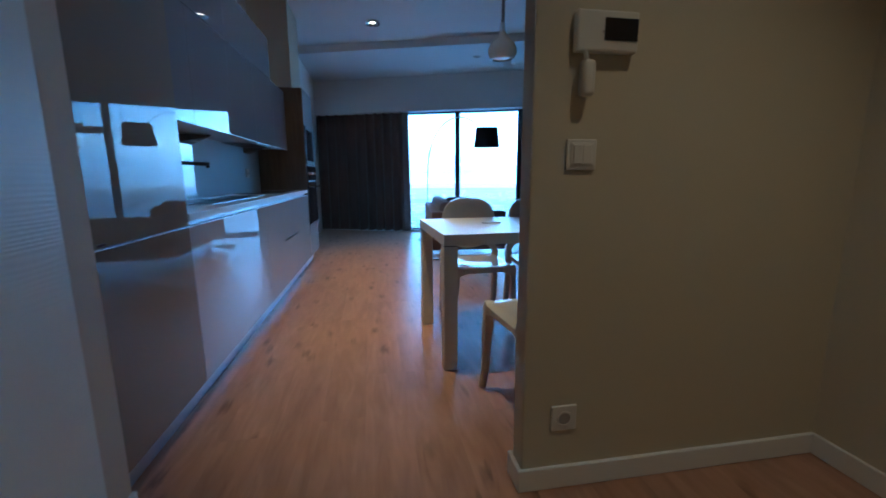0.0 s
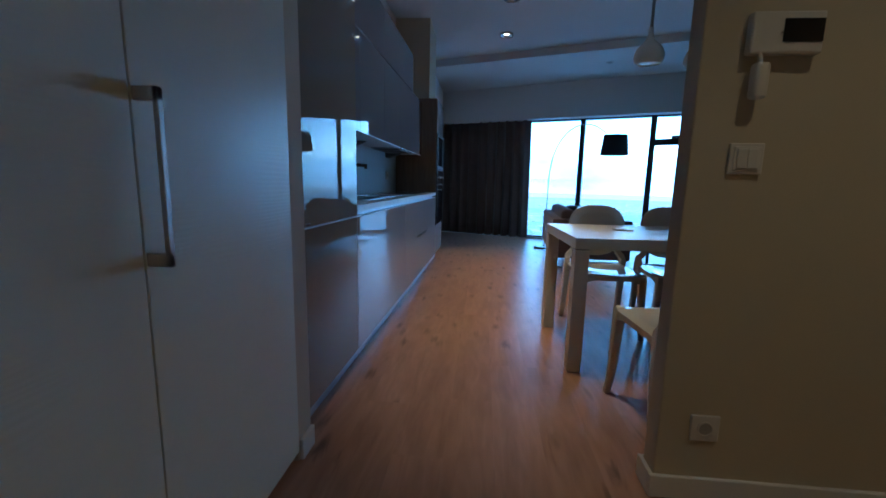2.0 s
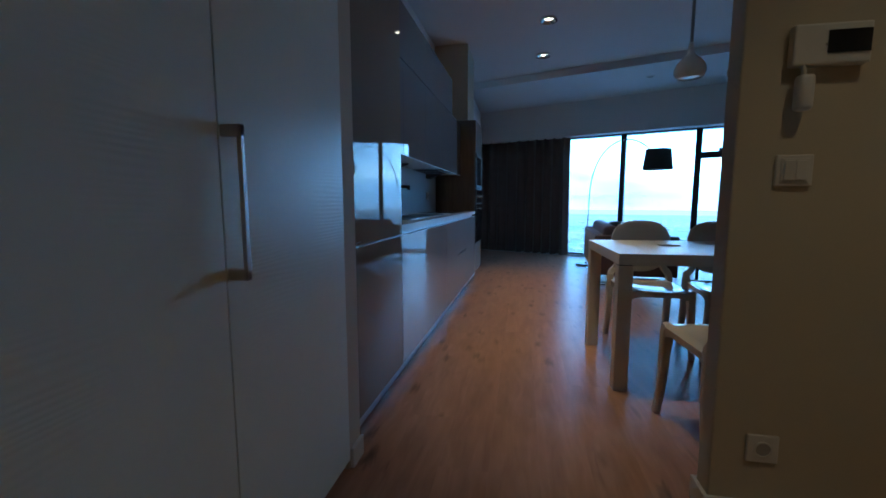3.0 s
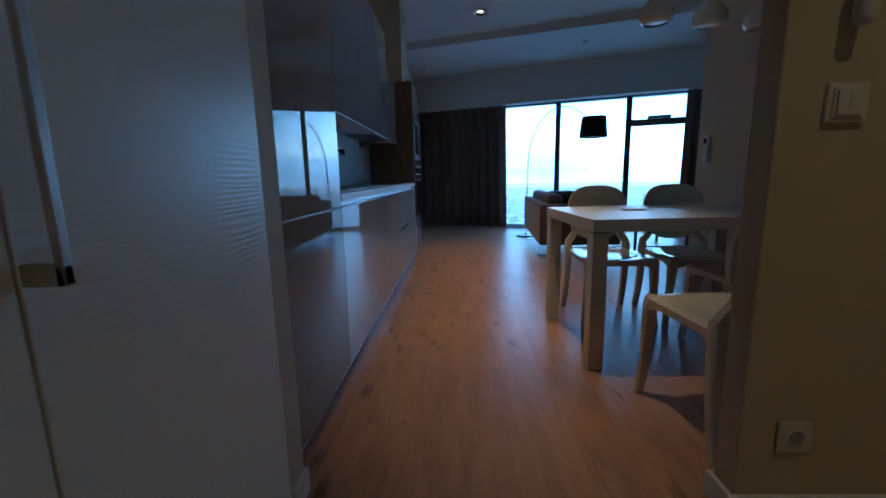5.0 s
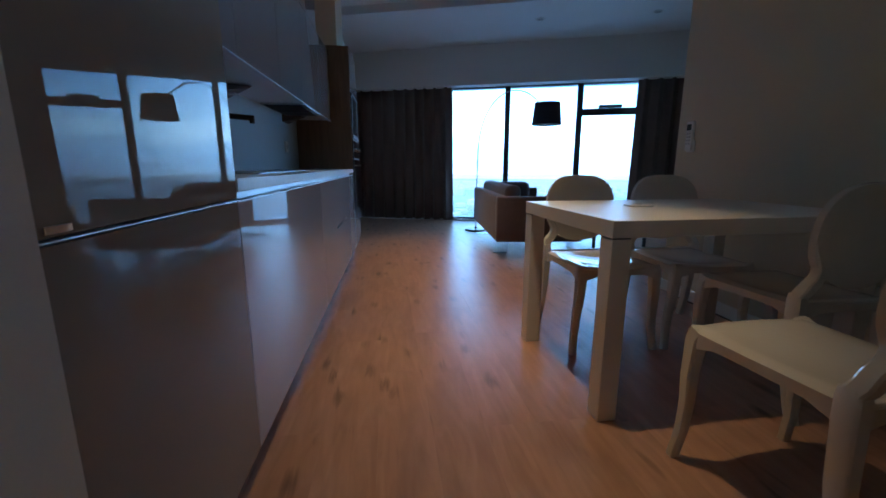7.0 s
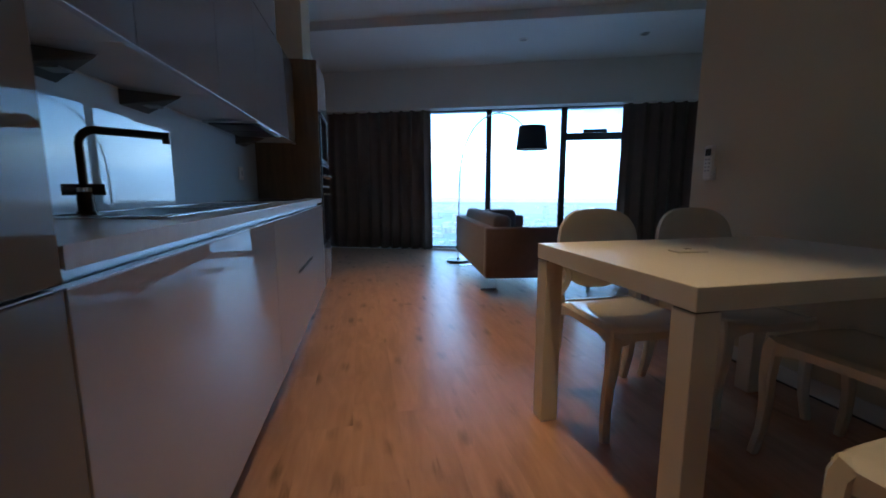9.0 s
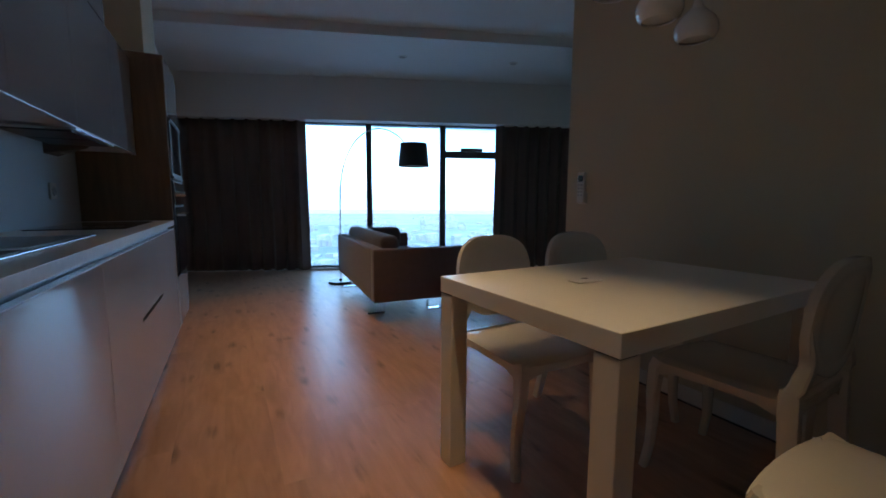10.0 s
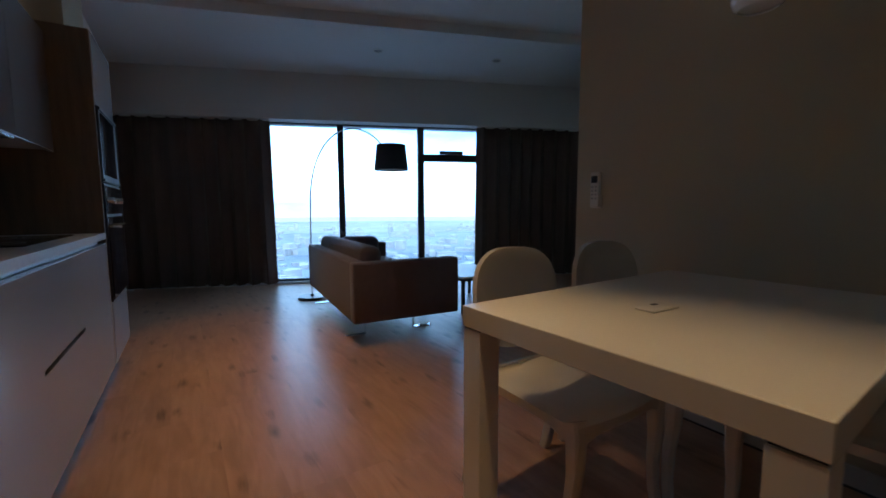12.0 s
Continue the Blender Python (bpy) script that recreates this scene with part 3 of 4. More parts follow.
def oven_column():
    c = base("oven_column", "tall brown cabinet with built-in microwave and oven", "cabinet", KITCHEN)
    x0, x1, y0, y1 = KX + 0.003, -0.517, YC, 6.01
    part("side_panel", bm_join(bm_box(x0, y0, 0.138, -0.499, y0 + 0.02, 1.985, 0.001), bm_box(x0, y0, 0.002, -0.577, y0 + 0.02, 0.138, 0.001)), WALNUT, c, "brown wood side panel")
    part("body", bm_box(x0, y0 + 0.021, 0.143, x1, y1 - 0.002, 1.985), WALNUT, c)
    part("top_door", bm_box(x1, y0 + 0.022, 1.60, -0.495, y1 - 0.002, 1.985, 0.0015), GLOSS_GREY, c, "light glossy top door")
    part("bottom_door", bm_box(x1, y0 + 0.022, 0.143, -0.495, y1 - 0.002, 0.497, 0.0015), GLOSS_GREY, c, "light glossy bottom drawer")
    part("plinth", bm_box(-0.59, y0 + 0.021, 0.002, -0.575, y1 - 0.002, 0.142), ALU, c)
    fr = -0.482
    m = part("microwave", bm_box(x1, y0 + 0.024, 1.18, -0.488, y1 - 0.004, 1.595, 0.003), BLACK, c, "black built-in microwave")
    part("glass_door", bm_box(-0.488, y0 + 0.05, 1.22, fr, y1 - 0.143, 1.56, 0.002), BLACK_GLASS, m)
    part("trim_frame", bm_join(bm_box(-0.488, y0 + 0.026, 1.575, fr, y1 - 0.006, 1.59), bm_box(-0.488, y0 + 0.026, 1.185, fr, y1 - 0.006, 1.20)), BLACK, m)
    o = part("oven", bm_box(x1, y0 + 0.024, 0.50, -0.488, y1 - 0.004, 1.175, 0.003), BLACK, c, "black built-in oven with steel handle")
    part("glass_door", bm_box(-0.488, y0 + 0.03, 0.51, fr, y1 - 0.01, 0.985, 0.002), BLACK_GLASS, o)
    part("control_panel", bm_box(-0.488, y0 + 0.03, 1.0, fr, y1 - 0.01, 1.16, 0.002), BLACK_GLASS, o)
    for yy in (5.53, 5.89):
        k = bm_sweep([(fr, yy, 1.08), (fr + 0.022, yy, 1.08)], (0.018, 0.018), 16, across=(0, 0, 1))
        part("knob", k, STEEL, o, smooth=True)
    part("handle", bm_join(bm_sweep([(-0.435, y0 + 0.06, 0.93), (-0.435, y1 - 0.06, 0.93)], (0.008, 0.008), 10, across=(0, 0, 1)),
                           bm_box(-0.482, y0 + 0.09, 0.924, -0.435, y0 + 0.10, 0.936), bm_box(-0.482, y1 - 0.10, 0.924, -0.435, y1 - 0.09, 0.936)), CHROME, o, "chrome bar handle", True)
    part("display", bm_box(fr, 5.67, 1.065, fr + 0.001, 5.75, 1.095), PLASTIC_G, o)


# ---- hall ----
def wardrobe():
    w = base("wardrobe", "white built-in wardrobe with grained doors and bar handle", "wardrobe")
    part("body", bm_box(-1.29, -1.49, 0.05, WARD - 0.023, 1.710, 2.78), TRIM, w)
    part("plinth", bm_box(-1.29, -1.49, 0.002, WARD - 0.045, 1.710, 0.05), BLACK, w)
    ys = [-1.49, -0.70, -0.10, 0.52, 1.107, 1.712]
    for a, b in zip(ys, ys[1:]):
        d = part("door", bm_box(WARD - 0.022, a + 0.002, 0.045, WARD, b - 0.002, 2.78, 0.002), GRAIN_DOOR, w)
        if a > 1.0:
            hy = a + 0.011
            part("handle", bm_join(bm_box(WARD + 0.0385, hy - 0.007, 0.852, WARD + 0.0485, hy + 0.007, 1.180, 0.002), bm_box(WARD, hy - 0.007, 0.852, WARD + 0.0485, hy + 0.007, 0.877, 0.002),
                                   bm_box(WARD, hy - 0.007, 1.155, WARD + 0.0485, hy + 0.007, 1.180, 0.002)), HANDLE_STEEL, d, "flat steel bar handle")


def intercom():
    i = base("intercom", "white video intercom handset unit on the wall", "intercom", pose(0.8725, PART, 1.4425))
    part("housing", bm_box(-0.0925, -0.03, -0.053, 0.0925, 0.0, 0.056, 0.006), PLASTIC, i)
    part("screen", bm_box(-0.0125, -0.033, -0.0235, 0.0875, -0.0295, 0.035), BLACK_GLASS, i, "dark screen")
    # tiny chrome chip added to imitate a glint beside the screen
    part("glint_chip", bm_box(-0.0205, -0.0345, -0.004, -0.015, -0.0325, 0.001), CHROME, i)
    part("bracket", bm_sweep([(-0.062, -0.02, -0.050), (-0.060, -0.025, -0.066), (-0.056, -0.02, -0.082)], (0.006, 0.008), 8), PLASTIC, i, smooth=True)
    part("handset", bm_box(-0.077, -0.045, -0.173, -0.037, -0.008, -0.076, 0.012, 3), PLASTIC, i, smooth=True)


def light_switch():
    s = base("light_switch", "white square light switch with raised frame", "switch", pose(0.821, PART, 1.109))
    part("plate", bm_box(-0.047, -0.010, -0.044, 0.047, 0.0, 0.044, 0.003), PLASTIC, s)
    part("inner_frame", bm_box(-0.036, -0.013, -0.034, 0.036, -0.0095, 0.034, 0.002), PLASTIC, s)
    for k in (-1, 1):
        part("rocker", bm_box(k * 0.0145 - 0.0140, -0.017, -0.028, k * 0.0145 + 0.0140, -0.0125, 0.028, 0.002), PLASTIC, s)


def socket(m):
    s = base("wall_socket", "white square power socket with round recess", "socket", m)
    r = 0.021
    part("plate", bm_box(-0.044, -0.010, -0.044, 0.044, 0.0, 0.044, 0.003), PLASTIC, s)
    ring = bm_lathe([(r, 0), (r + 0.004, 0), (r + 0.004, 0.004), (r, 0.004)], 24, True)
    bmesh.ops.rotate(ring, cent=(0, 0, 0), matrix=Matrix.Rotation(radians(90), 3, "X"), verts=ring.verts)
    bmesh.ops.translate(ring, vec=(0, -0.010, 0), verts=ring.verts)
    part("ring", ring, PLASTIC, s)
    cup = bm_lathe([(0, 0.0005), (r, 0.0005), (r, 0.001), (0, 0.001)], 24)
    bmesh.ops.rotate(cup, cent=(0, 0, 0), matrix=Matrix.Rotation(radians(90), 3, "X"), verts=cup.verts)
    bmesh.ops.translate(cup, vec=(0, -0.010, 0), verts=cup.verts)
    part("recess", cup, PLASTIC_G, s)


def downlight(x, y, first=None):
    if first is not None:
        return copy_thing(first, pose(x, y, H_HIGH))
    d = base("downlight", "lit recessed ceiling spotlight with steel ring", "downlight", pose(x, y, H_HIGH), "recessed ceiling spotlights")
    part("ring", bm_lathe([(0.070, -0.001), (0.092, -0.001), (0.090, -0.026), (0.084, -0.032), (0.072, -0.030), (0.066, -0.012)], 32, True), CHROME, d, smooth=True)
    part("reflector", bm_lathe([(0.072, -0.029), (0.046, -0.004), (0.044, -0.003), (0.070, -0.027)], 32, True), CHROME, d, smooth=True)
    part("bulb", bm_lathe([(0, -0.012), (0.03, -0.010), (0.042, -0.004), (0.042, -0.002), (0, -0.002)], 24), BULB, d, "glowing warm lamp")
    return d


# ---- dining ----
TABLE = pose(0.564, 2.60, 0, 0, 0, 2.2)         # nearest corner; the table stands a little askew
TW, TD = 1.16, 0.80


def dining_table():
    t = base("dining_table", "white square-edged dining table with thick legs", "table", TABLE)
    part("tabletop", bm_box(0, 0, 0.69, TW, TD, 0.75, 0.002, 1), TABLE_WHITE, t)
    w = 0.074
    for x in (0.002, TW - w - 0.002):
        for y in (0.002, TD - w - 0.002):
            part("leg", bm_box(x, y, 0.001, x + w, y + w, 0.685, 0.002, 1), TABLE_WHITE, t)
            part("leg_joint", bm_box(x + 0.004, y + 0.004, 0.685, x + w - 0.004, y + w - 0.004, 0.69), BLACK, t)


def white_phone():
    p = base("phone", "white mobile phone lying face down on the table", "phone", pose(0.950, 3.066, 0.751, 0, 0, -2))
    part("case", bm_box(-0.058, -0.029, 0, 0.058, 0.029, 0.008, 0.004, 3), PLASTIC, p, smooth=True)
    part("camera_eye", bm_box(-0.002, 0.008, 0.008, 0.022, 0.021, 0.0095, 0.001), BLACK, p, "dark camera lens")


def chair(m, first=None):
    if first is not None:
        return copy_thing(first, m)
    c = base("dining_chair", "cream glossy plastic chair with an oval medallion back", "chair", m, "chairs round the table")
    # seat: a shallow dished shell, wider at the front
    n = 14
    bm = bmesh.new()
    top, bot = [], []
    for j in range(n + 1):
        v = j / n
        y = -0.225 + 0.45 * v
        hw = 0.205 + 0.015 * v
        rowt, rowb = [], []
        for i in range(n + 1):
            u = 2 * i / n - 1
            edge = max(abs(u), abs(2 * v - 1))
            z = 0.452 - 0.026 * (1 - u * u) * (1 - (2 * v - 1) ** 2) - 0.013 * (max(0, edge - 0.80) / 0.20) ** 1.6
            yy = y + (0.020 * (1 - u * u) if v > 0.5 else -0.012 * (1 - u * u)) * abs(2 * v - 1)
            xx = hw * u * (1 - 0.04 * max(0, abs(2 * v - 1) - 0.8) / 0.2 * abs(u))
            rowt.append(bm.verts.new((xx, yy, z)))
            rowb.append(bm.verts.new((xx * 0.985, yy * 0.985, 0.408 - 0.034 * max(0, abs(u) * abs(2 * v - 1) - 0.55) / 0.45)))
        top.append(rowt)
        bot.append(rowb)
    for j in range(n):
        for i in range(n):
            bm.faces.new((top[j][i], top[j][i + 1], top[j + 1][i + 1], top[j + 1][i]))
            bm.faces.new((bot[j][i], bot[j + 1][i], bot[j + 1][i + 1], bot[j][i + 1]))
    for i in range(n):
        bm.faces.new((top[0][i + 1], top[0][i], bot[0][i], bot[0][i + 1]))
        bm.faces.new((top[n][i], top[n][i + 1], bot[n][i + 1], bot[n][i]))
        bm.faces.new((top[i][0], top[i + 1][0], bot[i + 1][0], bot[i][0]))
        bm.faces.new((top[i + 1][n], top[i][n], bot[i][n], bot[i + 1][n]))
    part("seat", bm, CHAIR_WHITE, c, smooth=True)
    for s in (-1, 1):
        pts = [(s * 0.190, 0.194, 0.441), (s * 0.195, 0.206, 0.41), (s * 0.200, 0.210, 0.30), (s * 0.206, 0.201, 0.20), (s * 0.212, 0.203, 0.10), (s * 0.220, 0.218, 0.001)]
        part("leg", bm_sweep(pts, [(0.026, 0.026), (0.025, 0.024), (0.022, 0.020), (0.019, 0.017), (0.017, 0.015), (0.016, 0.014)], square=True), CHAIR_WHITE, c, smooth=True)
        pts = [(s * 0.204, -0.212, 0.484), (s * 0.204, -0.214, 0.46), (s * 0.204, -0.216, 0.40), (s * 0.205, -0.224, 0.26), (s * 0.207, -0.240, 0.13), (s * 0.209, -0.260, 0.05), (s * 0.21, -0.275, 0.001)]
        part("leg", bm_sweep(pts, [(0.018, 0.022), (0.022, 0.026), (0.022, 0.026), (0.021, 0.024), (0.019, 0.021), (0.018, 0.019), (0.017, 0.018)], square=True), CHAIR_WHITE, c, smooth=True)
        # the upright sweeps in from the leg's shoulder and runs out along the medallion's rim
        pts = [(s * 0.205, -0.214, 0.470)]
        for x, z in ((0.199, 0.492), (0.185, 0.511), (0.169, 0.529), (0.158, 0.549), (0.156, 0.571), (0.164, 0.594), (0.177, 0.618), (0.190, 0.645), (0.199, 0.675)):
            pts.append((s * x, -0.257 - 0.088 * (z - 0.697) + 0.55 * x * x - 0.012 * max(0.0, 0.56 - z) / 0.09, z))
        part("upright", bm_sweep(pts, [(0.020, 0.020), (0.022, 0.021), (0.022, 0.021), (0.021, 0.020), (0.020, 0.019), (0.018, 0.019), (0.015, 0.019), (0.012, 0.018), (0.009, 0.017), (0.005, 0.014)], square=True), CHAIR_WHITE, c, smooth=True)
    # oval medallion, slightly curved round the sitter
    bm = bmesh.new()
    rings, seg = 9, 36
    front, back = [], []
    for r in range(rings + 1):
        f = r / rings
        rf, rb = [], []
        for k in range(seg):
            t = 2 * math.pi * k / seg
            x = 0.207 * f * math.copysign(abs(math.cos(t)) ** (0.72 if math.sin(t) > 0 else 0.9), math.cos(t))
            zz = 0.190 * f * math.copysign(abs(math.sin(t)) ** (0.76 if math.sin(t) > 0 else 0.92), math.sin(t))
            y = -0.257 - 0.16 * (zz) * 0.55 + 0.55 * x * x
            thick = 0.011 + (0.007 if f > 0.86 else 0.0) - (0.006 if r == rings else 0)
            rf.append(bm.verts.new((x, y + thick, 0.690 + zz)))
            rb.append(bm.verts.new((x, y - thick, 0.690 + zz)))
        front.append(rf)
        back.append(rb)
    for r in range(1, rings):
        for k in range(seg):
            j = (k + 1) % seg
            bm.faces.new((front[r][k], front[r + 1][k], front[r + 1][j], front[r][j]))
            bm.faces.new((back[r][j], back[r + 1][j], back[r + 1][k], back[r][k]))
    for k in range(seg):
        j = (k + 1) % seg
        bm.faces.new((front[rings][k], back[rings][k], back[rings][j], front[rings][j]))
    bm.faces.new(front[1])
    bm.faces.new(list(reversed(back[1])))
    loose = [v for v in bm.verts if not v.link_faces]
    bmesh.ops.delete(bm, geom=loose, context="VERTS")
    bmesh.ops.recalc_face_normals(bm, faces=bm.faces)
    part("backrest", bm, CHAIR_WHITE, c, smooth=True)
    part("rear_rail", bm_box(-0.19, -0.228, 0.405, 0.19, -0.205, 0.452, 0.008), CHAIR_WHITE, c)
    return c


def pendant(x, y, z, first=None):
    if first is not None:
        return copy_thing(first, pose(x, y, z))
    p = base("pendant_lamp", "white opal glass pendant lamp on a thin stem", "pendant lamp", pose(x, y, z), "pendant lamps over the table")
    prof = [(0.060, 0.0), (0.074, 0.010), (0.083, 0.032), (0.082, 0.058), (0.068, 0.088), (0.044, 0.112), (0.024, 0.132), (0.016, 0.155), (0.013, 0.20),
            (0.011, 0.20), (0.013, 0.155), (0.020, 0.132), (0.041, 0.110), (0.064, 0.086), (0.078, 0.057), (0.079, 0.033), (0.070, 0.013), (0.058, 0.004)]
    part("shade", bm_lathe(prof, 32, True), OPAL, p, smooth=True)
    part("diffuser", bm_lathe([(0, 0.006), (0.030, 0.005), (0.062, 0.010), (0.062, 0.013), (0, 0.010)], 28), OPAL, p, smooth=True)
    part("stem", bm_sweep([(0, 0, 0.19), (0, 0, H_HIGH - z - 0.02)], (0.009, 0.009), 10), PLASTIC_G, p, "grey cord tube", True)
    part("ceiling_cup", bm_lathe([(0, H_HIGH - z - 0.002), (0.05, H_HIGH - z - 0.002), (0.048, H_HIGH - z - 0.025), (0.012, H_HIGH - z - 0.03), (0, H_HIGH - z - 0.03)], 20), PLASTIC, p, smooth=True)
    return p


def remote_holder():
    r = base("wall_remote", "white air-conditioning remote in a wall holder", "remote control", pose(WALLX, 3.995, 1.124))
    part("holder", bm_box(-0.014, -0.036, -0.10, 0.0, 0.036, -0.02, 0.004), PLASTIC, r)
    part("body", bm_box(-0.032, -0.029, -0.092, -0.008, 0.029, 0.105, 0.006), PLASTIC, r)
    part("display", bm_box(-0.034, -0.02, 0.045, -0.0315, 0.02, 0.085), BLACK_GLASS, r, "small dark display")
    for k in range(4):
        for j in (-0.012, 0.012):
            part("button", bm_box(-0.034, j - 0.006, 0.018 - 0.022 * k, -0.0315, j + 0.006, 0.028 - 0.022 * k), PLASTIC_G, r)


# ---- living room ----
def unlit_spot(x, y):
    d = base("unlit_downlight", "unlit recessed spotlight in the low ceiling", "downlight", pose(x, y, H_LOW), "unlit ceiling spotlights")
    part("ring", bm_lathe([(0.042, -0.001), (0.060, -0.001), (0.058, -0.007), (0.044, -0.009)], 28, True), PLASTIC, d, smooth=True)
    part("lamp", bm_lathe([(0, -0.003), (0.041, -0.004), (0.041, -0.002), (0, -0.002)], 24), PLASTIC_G, d, "dark unlit lamp")


def sofa():
    s = base("sofa", "taupe two-seat sofa with straight arms on steel sled legs", "sofa", pose(0.888, 5.279, 0, 0, 0, -4.9))
    D, L, Z0, Z1 = 0.88, 1.86, 0.176, 0.632
    part("back", bm_box(0, 0.10, Z0, 0.12, L - 0.10, Z1, 0.018, 3), SOFA, s, smooth=True)
    part("arm", bm_box(0, 0, Z0, D, 0.115, Z1, 0.018, 3), SOFA, s, smooth=True)
    part("arm", bm_box(0, L - 0.115, Z0, D, L, Z1, 0.018, 3), SOFA, s, smooth=True)
    part("seat_base", bm_box(0.10, 0.10, Z0 + 0.01, D - 0.01, L - 0.10, 0.34, 0.015, 3), SOFA_D, s, smooth=True)
    for k in range(2):
        y0 = 0.12 + k * (L - 0.24) / 2
        part("seat_cushion", bm_box(0.12, y0 + 0.004, 0.34, D, y0 + (L - 0.24) / 2 - 0.004, 0.47, 0.04, 4), SOFA, s, smooth=True)
    part("back_cushion", bm_box(0.105, 0.13, 0.47, 0.275, L - 0.13, 0.735, 0.062, 5), SOFA, s, smooth=True)
    part("side_cushion", bm_box(0.30, L - 0.36, 0.47, 0.72, L - 0.12, 0.72, 0.075, 5), SOFA_D, s, smooth=True)
    for y in (0.32, L - 0.22):
        for x in (0.17, 0.60):
            part("sled_leg", bm_join(bm_box(x, y - 0.02, 0.008, x + 0.008, y + 0.02, Z0 + 0.01), bm_box(x - 0.15, y - 0.02, 0.001, x + 0.008, y + 0.02, 0.009, 0.002)) if x < 0.3
                 else bm_join(bm_box(x, y - 0.02, 0.008, x + 0.008, y + 0.02, Z0 + 0.01), bm_box(x, y - 0.02, 0.001, x + 0.17, y + 0.02, 0.009, 0.002)), CHROME, s, "flat chrome sled foot")


def arc_lamp():
    bx, by = 1.095, 7.21
    sx, sy = 2.02, 7.00
    dx, dy = sx - bx, sy - by
    a = base("arc_floor_lamp", "tall steel arc floor lamp with a black drum shade", "floor lamp", pose(bx, by, 0))
    part("foot", bm_lathe([(0, 0.001), (0.155, 0.001), (0.16, 0.006), (0.138, 0.022), (0.15, 0.027), (0.02, 0.03), (0.015, 0.05), (0, 0.05)], 40), BRONZE, a, smooth=True)
    pts = [(0, 0, 0.03), (0.004 * dx, 0.004 * dy, 0.6), (0.012 * dx, 0.012 * dy, 1.0)]
    for k in range(1, 19):
        t = math.pi * 0.80 * k / 18
        f = (1 - math.cos(t)) / (1 - math.cos(math.pi * 0.80))
        pts.append((dx * (0.012 + 0.988 * f), dy * (0.012 + 0.988 * f), 1.0 + 0.955 * math.sin(t) ** 0.85 - 0.02 * f))
    zend = pts[-1][2]
    part("arc_pole", bm_sweep(pts, (0.0085, 0.0085), 8, across=(-dy, dx, 0.001)), STEEL, a, smooth=True)
    part("socket_rod", bm_sweep([(dx, dy, zend + 0.005), (dx, dy, 1.64)], (0.007, 0.007), 8), STEEL, a, smooth=True)
    sh = part("shade", bm_lathe([(0.203, 1.482), (0.172, 1.778), (0.169, 1.778), (0.200, 1.482)], 40, True), SHADE, a, "black cloth drum shade", True)
    sh.location = (dx, dy, 0)
    d = part("diffuser", bm_lathe([(0, 1.497), (0.197, 1.497), (0.197, 1.500), (0, 1.500)], 36), SHADE_IN, sh, "yellowish lower diffuser")
    part("top_spider", bm_join(bm_box(-0.168, -0.004, 1.755, 0.168, 0.004, 1.76), bm_box(-0.004, -0.168, 1.755, 0.004, 0.168, 1.76)), STEEL, sh)


def coffee_table():
    c = base("coffee_table", "low white-topped coffee table with dark metal frame", "coffee table", pose(2.45, 6.05, 0, 0, 0, -4))
    part("top", bm_box(-0.30, -0.42, 0.345, 0.30, 0.42, 0.365, 0.003), TABLE_WHITE, c)
    part("frame", bm_join(bm_box(-0.31, -0.43, 0.325, 0.31, -0.40, 0.345), bm_box(-0.31, 0.40, 0.325, 0.31, 0.43, 0.345), bm_box(-0.31, -0.40, 0.325, -0.28, 0.40, 0.345), bm_box(0.28, -0.40, 0.325, 0.31, 0.40, 0.345)), FRAME, c)
    for x in (-0.31, 0.28):
        for y in (-0.43, 0.40):
            part("leg", bm_box(x, y, 0.001, x + 0.03, y + 0.03, 0.325, 0.002, 1), FRAME, c)


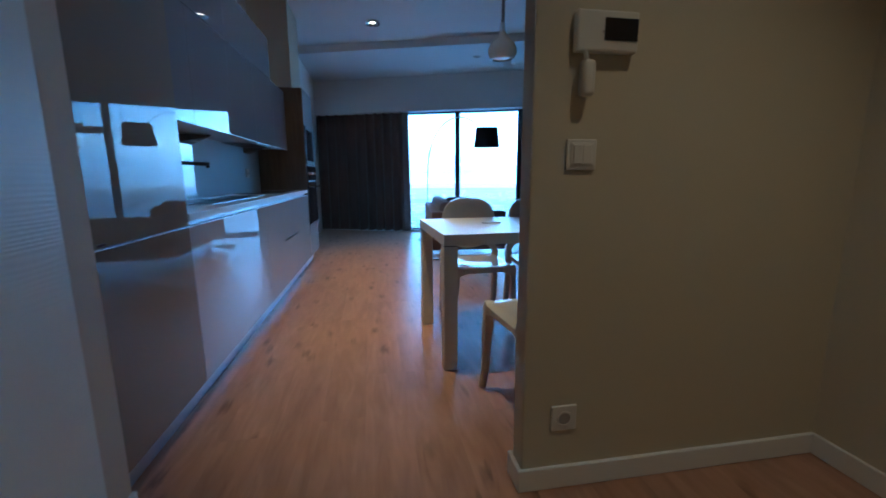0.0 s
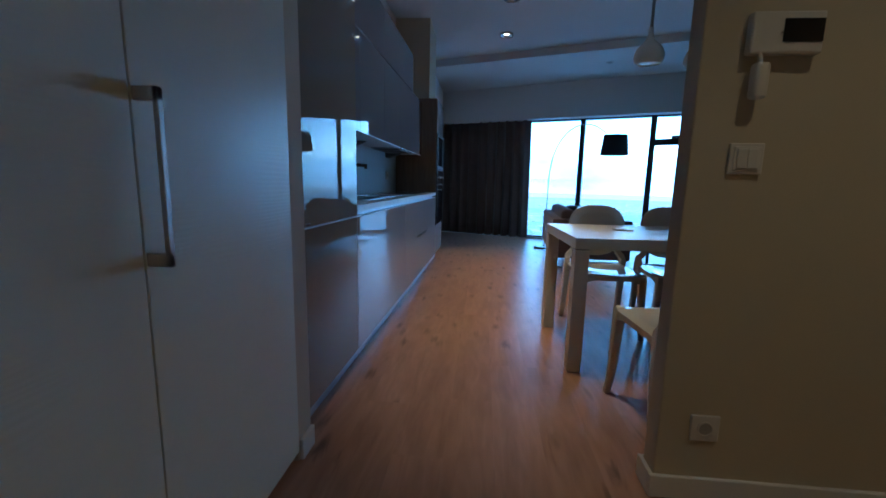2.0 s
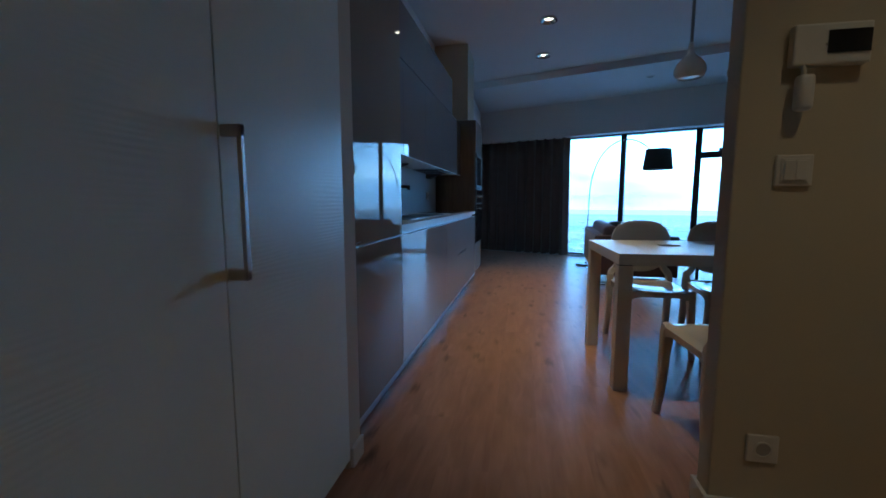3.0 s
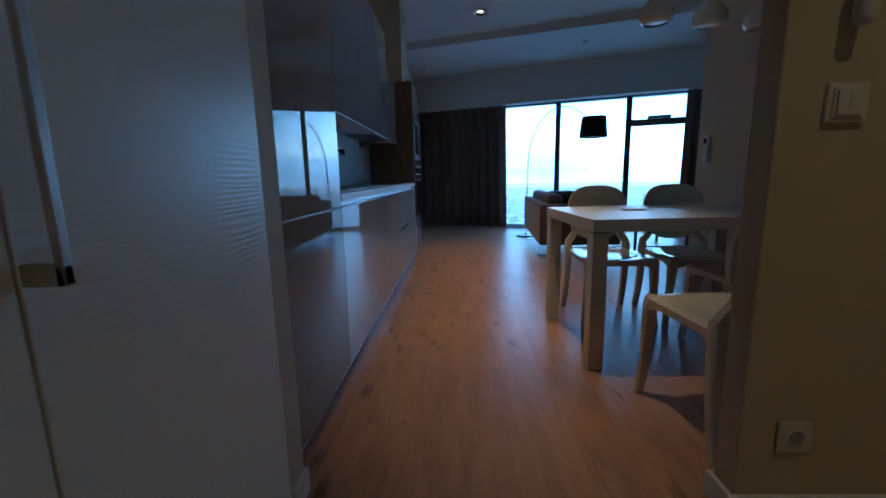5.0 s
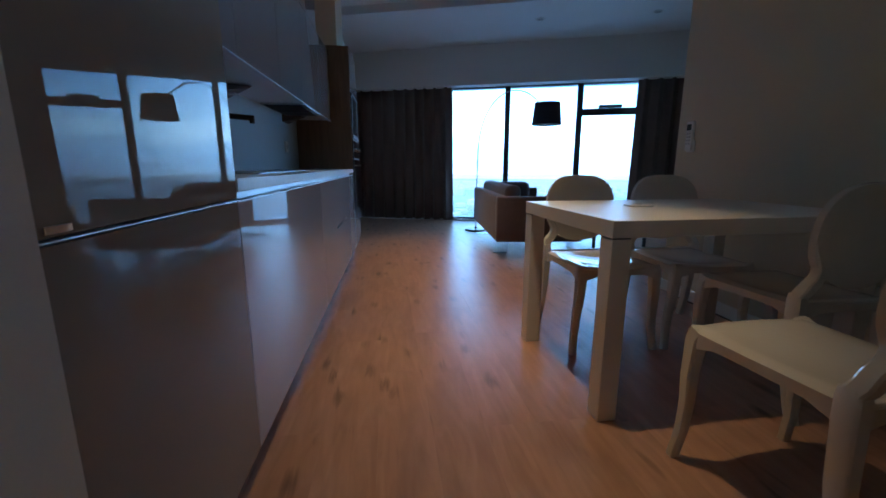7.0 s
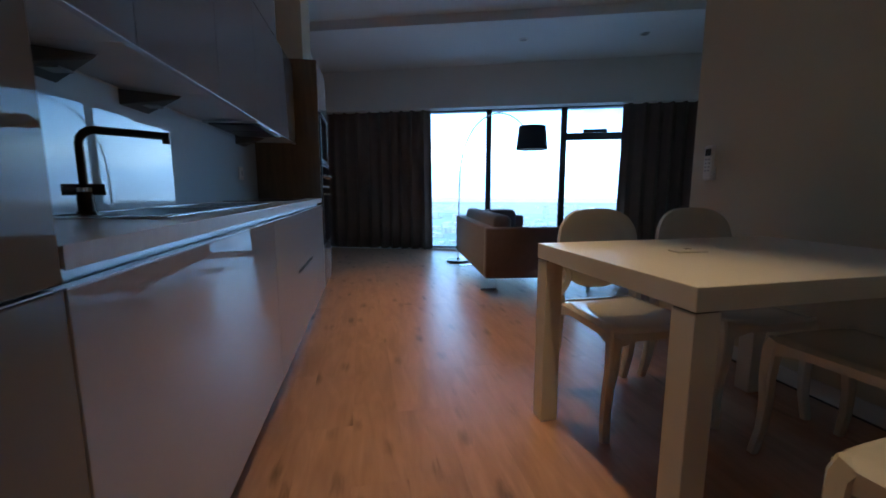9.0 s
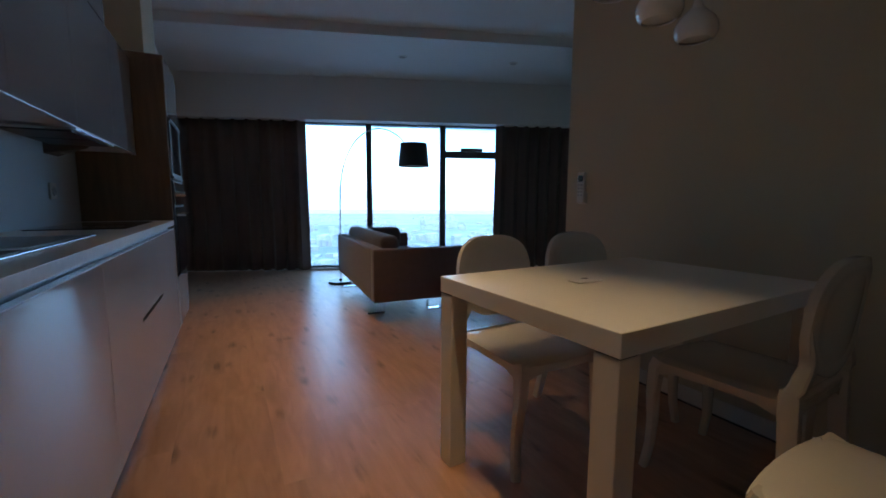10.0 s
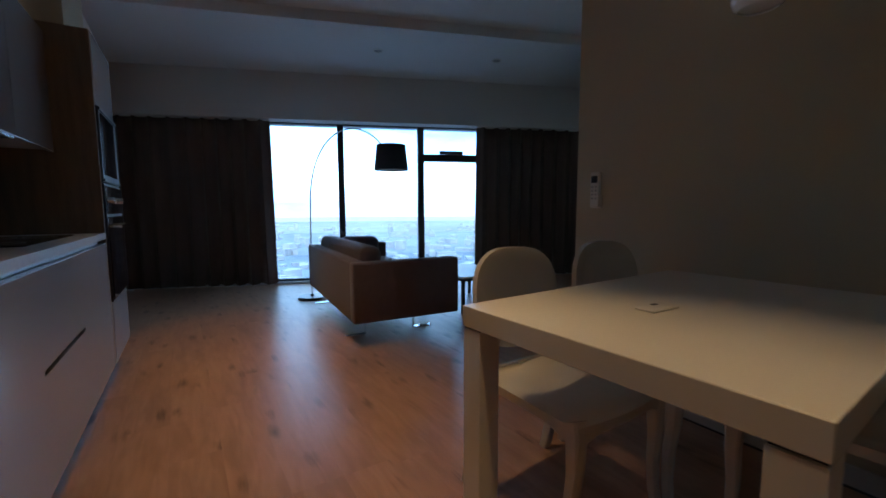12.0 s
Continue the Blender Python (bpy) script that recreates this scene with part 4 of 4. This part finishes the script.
# ---- outside ----
def outside():
    GROUND = material("distant_snowy_fields", (0.25, 0.29, 0.34), 0.95, vary=0.0, scale=0.0022, bump_scale=0.02, detail_colour=(0.07, 0.10, 0.13))
    bm = bmesh.new()
    bmesh.ops.create_circle(bm, cap_ends=True, segments=96, radius=4800)
    structure("ground", bm, GROUND, "wide pale plain with woods far below the windows", "ground", pose(0, 0, -95))
    # see-through rings with a faint glow, added to paint haze before the horizon
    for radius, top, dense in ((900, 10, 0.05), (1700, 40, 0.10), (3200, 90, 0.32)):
        m = bpy.data.materials.new("painted_haze_glow")
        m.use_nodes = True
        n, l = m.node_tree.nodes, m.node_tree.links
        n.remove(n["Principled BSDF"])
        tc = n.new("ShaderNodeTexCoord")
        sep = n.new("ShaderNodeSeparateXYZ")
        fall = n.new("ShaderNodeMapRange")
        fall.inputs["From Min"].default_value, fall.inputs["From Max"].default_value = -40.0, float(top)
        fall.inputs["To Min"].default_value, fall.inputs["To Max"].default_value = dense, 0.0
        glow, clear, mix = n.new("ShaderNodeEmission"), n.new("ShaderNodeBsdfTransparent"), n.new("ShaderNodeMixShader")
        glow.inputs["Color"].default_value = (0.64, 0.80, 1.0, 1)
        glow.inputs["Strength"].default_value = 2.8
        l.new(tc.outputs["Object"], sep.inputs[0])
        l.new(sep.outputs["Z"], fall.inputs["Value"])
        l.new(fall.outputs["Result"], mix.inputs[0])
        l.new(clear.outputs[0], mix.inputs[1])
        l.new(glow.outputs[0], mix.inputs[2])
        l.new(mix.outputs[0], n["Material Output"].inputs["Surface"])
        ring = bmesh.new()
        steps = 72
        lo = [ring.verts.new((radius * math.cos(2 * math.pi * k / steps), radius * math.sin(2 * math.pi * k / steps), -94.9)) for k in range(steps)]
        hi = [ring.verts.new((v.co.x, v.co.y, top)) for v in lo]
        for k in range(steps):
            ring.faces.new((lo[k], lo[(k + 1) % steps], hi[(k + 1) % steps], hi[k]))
        structure("backdrop", ring, m, "see-through glowing ring that paints pale bluish haze over the far plain", "haze")
    HOUSES = material("pale_house_fronts", (0.33, 0.34, 0.355), 0.8, vary=0.2, scale=0.05)
    rnd = random.Random(5)
    verts, faces = [], []
    for k in range(900):
        a = radians(rnd.uniform(20, 125))
        d = 260 * math.exp(rnd.random() ** 0.8 * 2.2)
        x, y = d * math.cos(a), d * math.sin(a)
        w, l, h, r = rnd.uniform(7, 18), rnd.uniform(10, 45), rnd.choice((4, 5, 6, 8, 10, 14, 22)) * rnd.uniform(0.8, 1.2), rnd.uniform(0, 3.1)
        o = len(verts)
        for z in (-95, -95 + h):
            for sx, sy in ((-1, -1), (1, -1), (1, 1), (-1, 1)):
                px, py = sx * w / 2, sy * l / 2
                verts.append((x + px * math.cos(r) - py * math.sin(r), y + px * math.sin(r) + py * math.cos(r), z))
        faces += [(o, o + 1, o + 5, o + 4), (o + 1, o + 2, o + 6, o + 5), (o + 2, o + 3, o + 7, o + 6), (o + 3, o, o + 4, o + 7), (o + 4, o + 5, o + 6, o + 7)]
    me = bpy.data.meshes.new("city_blocks")
    me.from_pydata(verts, [], faces)
    me.materials.append(HOUSES)
    tagged(new("city_blocks", me), "pale city blocks scattered far below the windows", "buildings", "", "stuff")


# ---- floor boards ----
def floor_boards():
    outline = [(-1.4, -1.7), (2.05, -1.7), (2.05, 3.98), (XR + 0.2, 3.98), (XR + 0.2, glass_y(XR + 0.2, 0.2)), (-1.4, glass_y(-1.4, 0.2))]
    fl = structure("floor", bm_prism(outline, -0.25, -0.012), SUBFLOOR, "warm oak plank floor with dark knots", "floor")
    width, length = 0.192, 1.285
    cache = {}

    def board(n):
        key = round(n, 3)
        if key not in cache:
            bm = bm_box(-width / 2 + 0.00005, 0, -0.012, width / 2 - 0.00005, n - 0.0001, 0.0, 0.00015, 1)
            me = bpy.data.meshes.new("plank")
            bm.to_mesh(me)
            bm.free()
            me.materials.append(OAK)
            cache[key] = me
        return cache[key]

    rnd = random.Random(3)
    x = -1.1
    while x < XR:
        end = glass_y(x, 0.0)
        y = -1.6 - rnd.choice((0.0, 0.43, 0.86)) - rnd.uniform(0, 0.1)
        while y < end - 0.05:
            a, b = max(y, -1.6 if x < 1.95 else 4.03), min(y + length, end)
            if b - a > 0.05:
                p = new("plank", board(b - a))
                p.parent = fl
                p.location = (x, a, 0)
            y += length
        x += width


structure_shell()
baseboards()
windows()
curtain(-2.755, -0.89, "dark brown floor-length curtain drawn beside the oven column", 1)
curtain(1.915, 3.85, "dark brown floor-length curtain drawn across the end windows", 2)
tall_unit()
base_unit(YT, 3.63)
base_unit(3.63, YC - 0.001, (4.165, 4.745, 0.503, 0.523))
for a, b in ((YT, 3.06), (3.06, 3.66), (3.66, 4.24), (4.24, 4.84), (4.84, YC - 0.002)):
    wall_unit(a, b, 1.332, 1.94, "grey glossy handleless kitchen wall cabinet")
for a, b in ((YT, 3.66), (3.66, 4.84)):
    wall_unit(a, b, 1.943, 2.30, "grey glossy upper wall cabinet near the ceiling")
worktop()
sink()
faucet()
hob()
for y in (3.15, 3.66, 4.99):
    under_cabinet_light(y)
cooker_hood()
oven_column()
wardrobe()
intercom()
light_switch()
socket(pose(0.808, PART, 0.258))
first_light = downlight(*SPOTS[0])
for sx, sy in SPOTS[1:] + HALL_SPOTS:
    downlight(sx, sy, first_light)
dining_table()
white_phone()
first_chair = chair(pose(0.955, 2.200, 0.0, 0, 0, 3))
chair(pose(1.46, 2.78, 0.0, 0, 0, 3), first_chair)
chair(pose(0.935, 3.365, 0.0, 0, 0, 181), first_chair)
chair(pose(1.445, 3.355, 0.0, 0, 0, 178), first_chair)
first_pendant = pendant(1.00, 3.05, 1.728)
pendant(1.30, 3.09, 1.720, first_pendant)
pendant(1.60, 3.13, 1.715, first_pendant)
remote_holder()
sofa()
arc_lamp()
coffee_table()
unlit_spot(1.81, 6.85)
unlit_spot(3.13, 6.40)
socket(KITCHEN @ pose(KX + 0.0095, 4.95, 1.08, 0, 0, 90))
outside()
floor_boards()
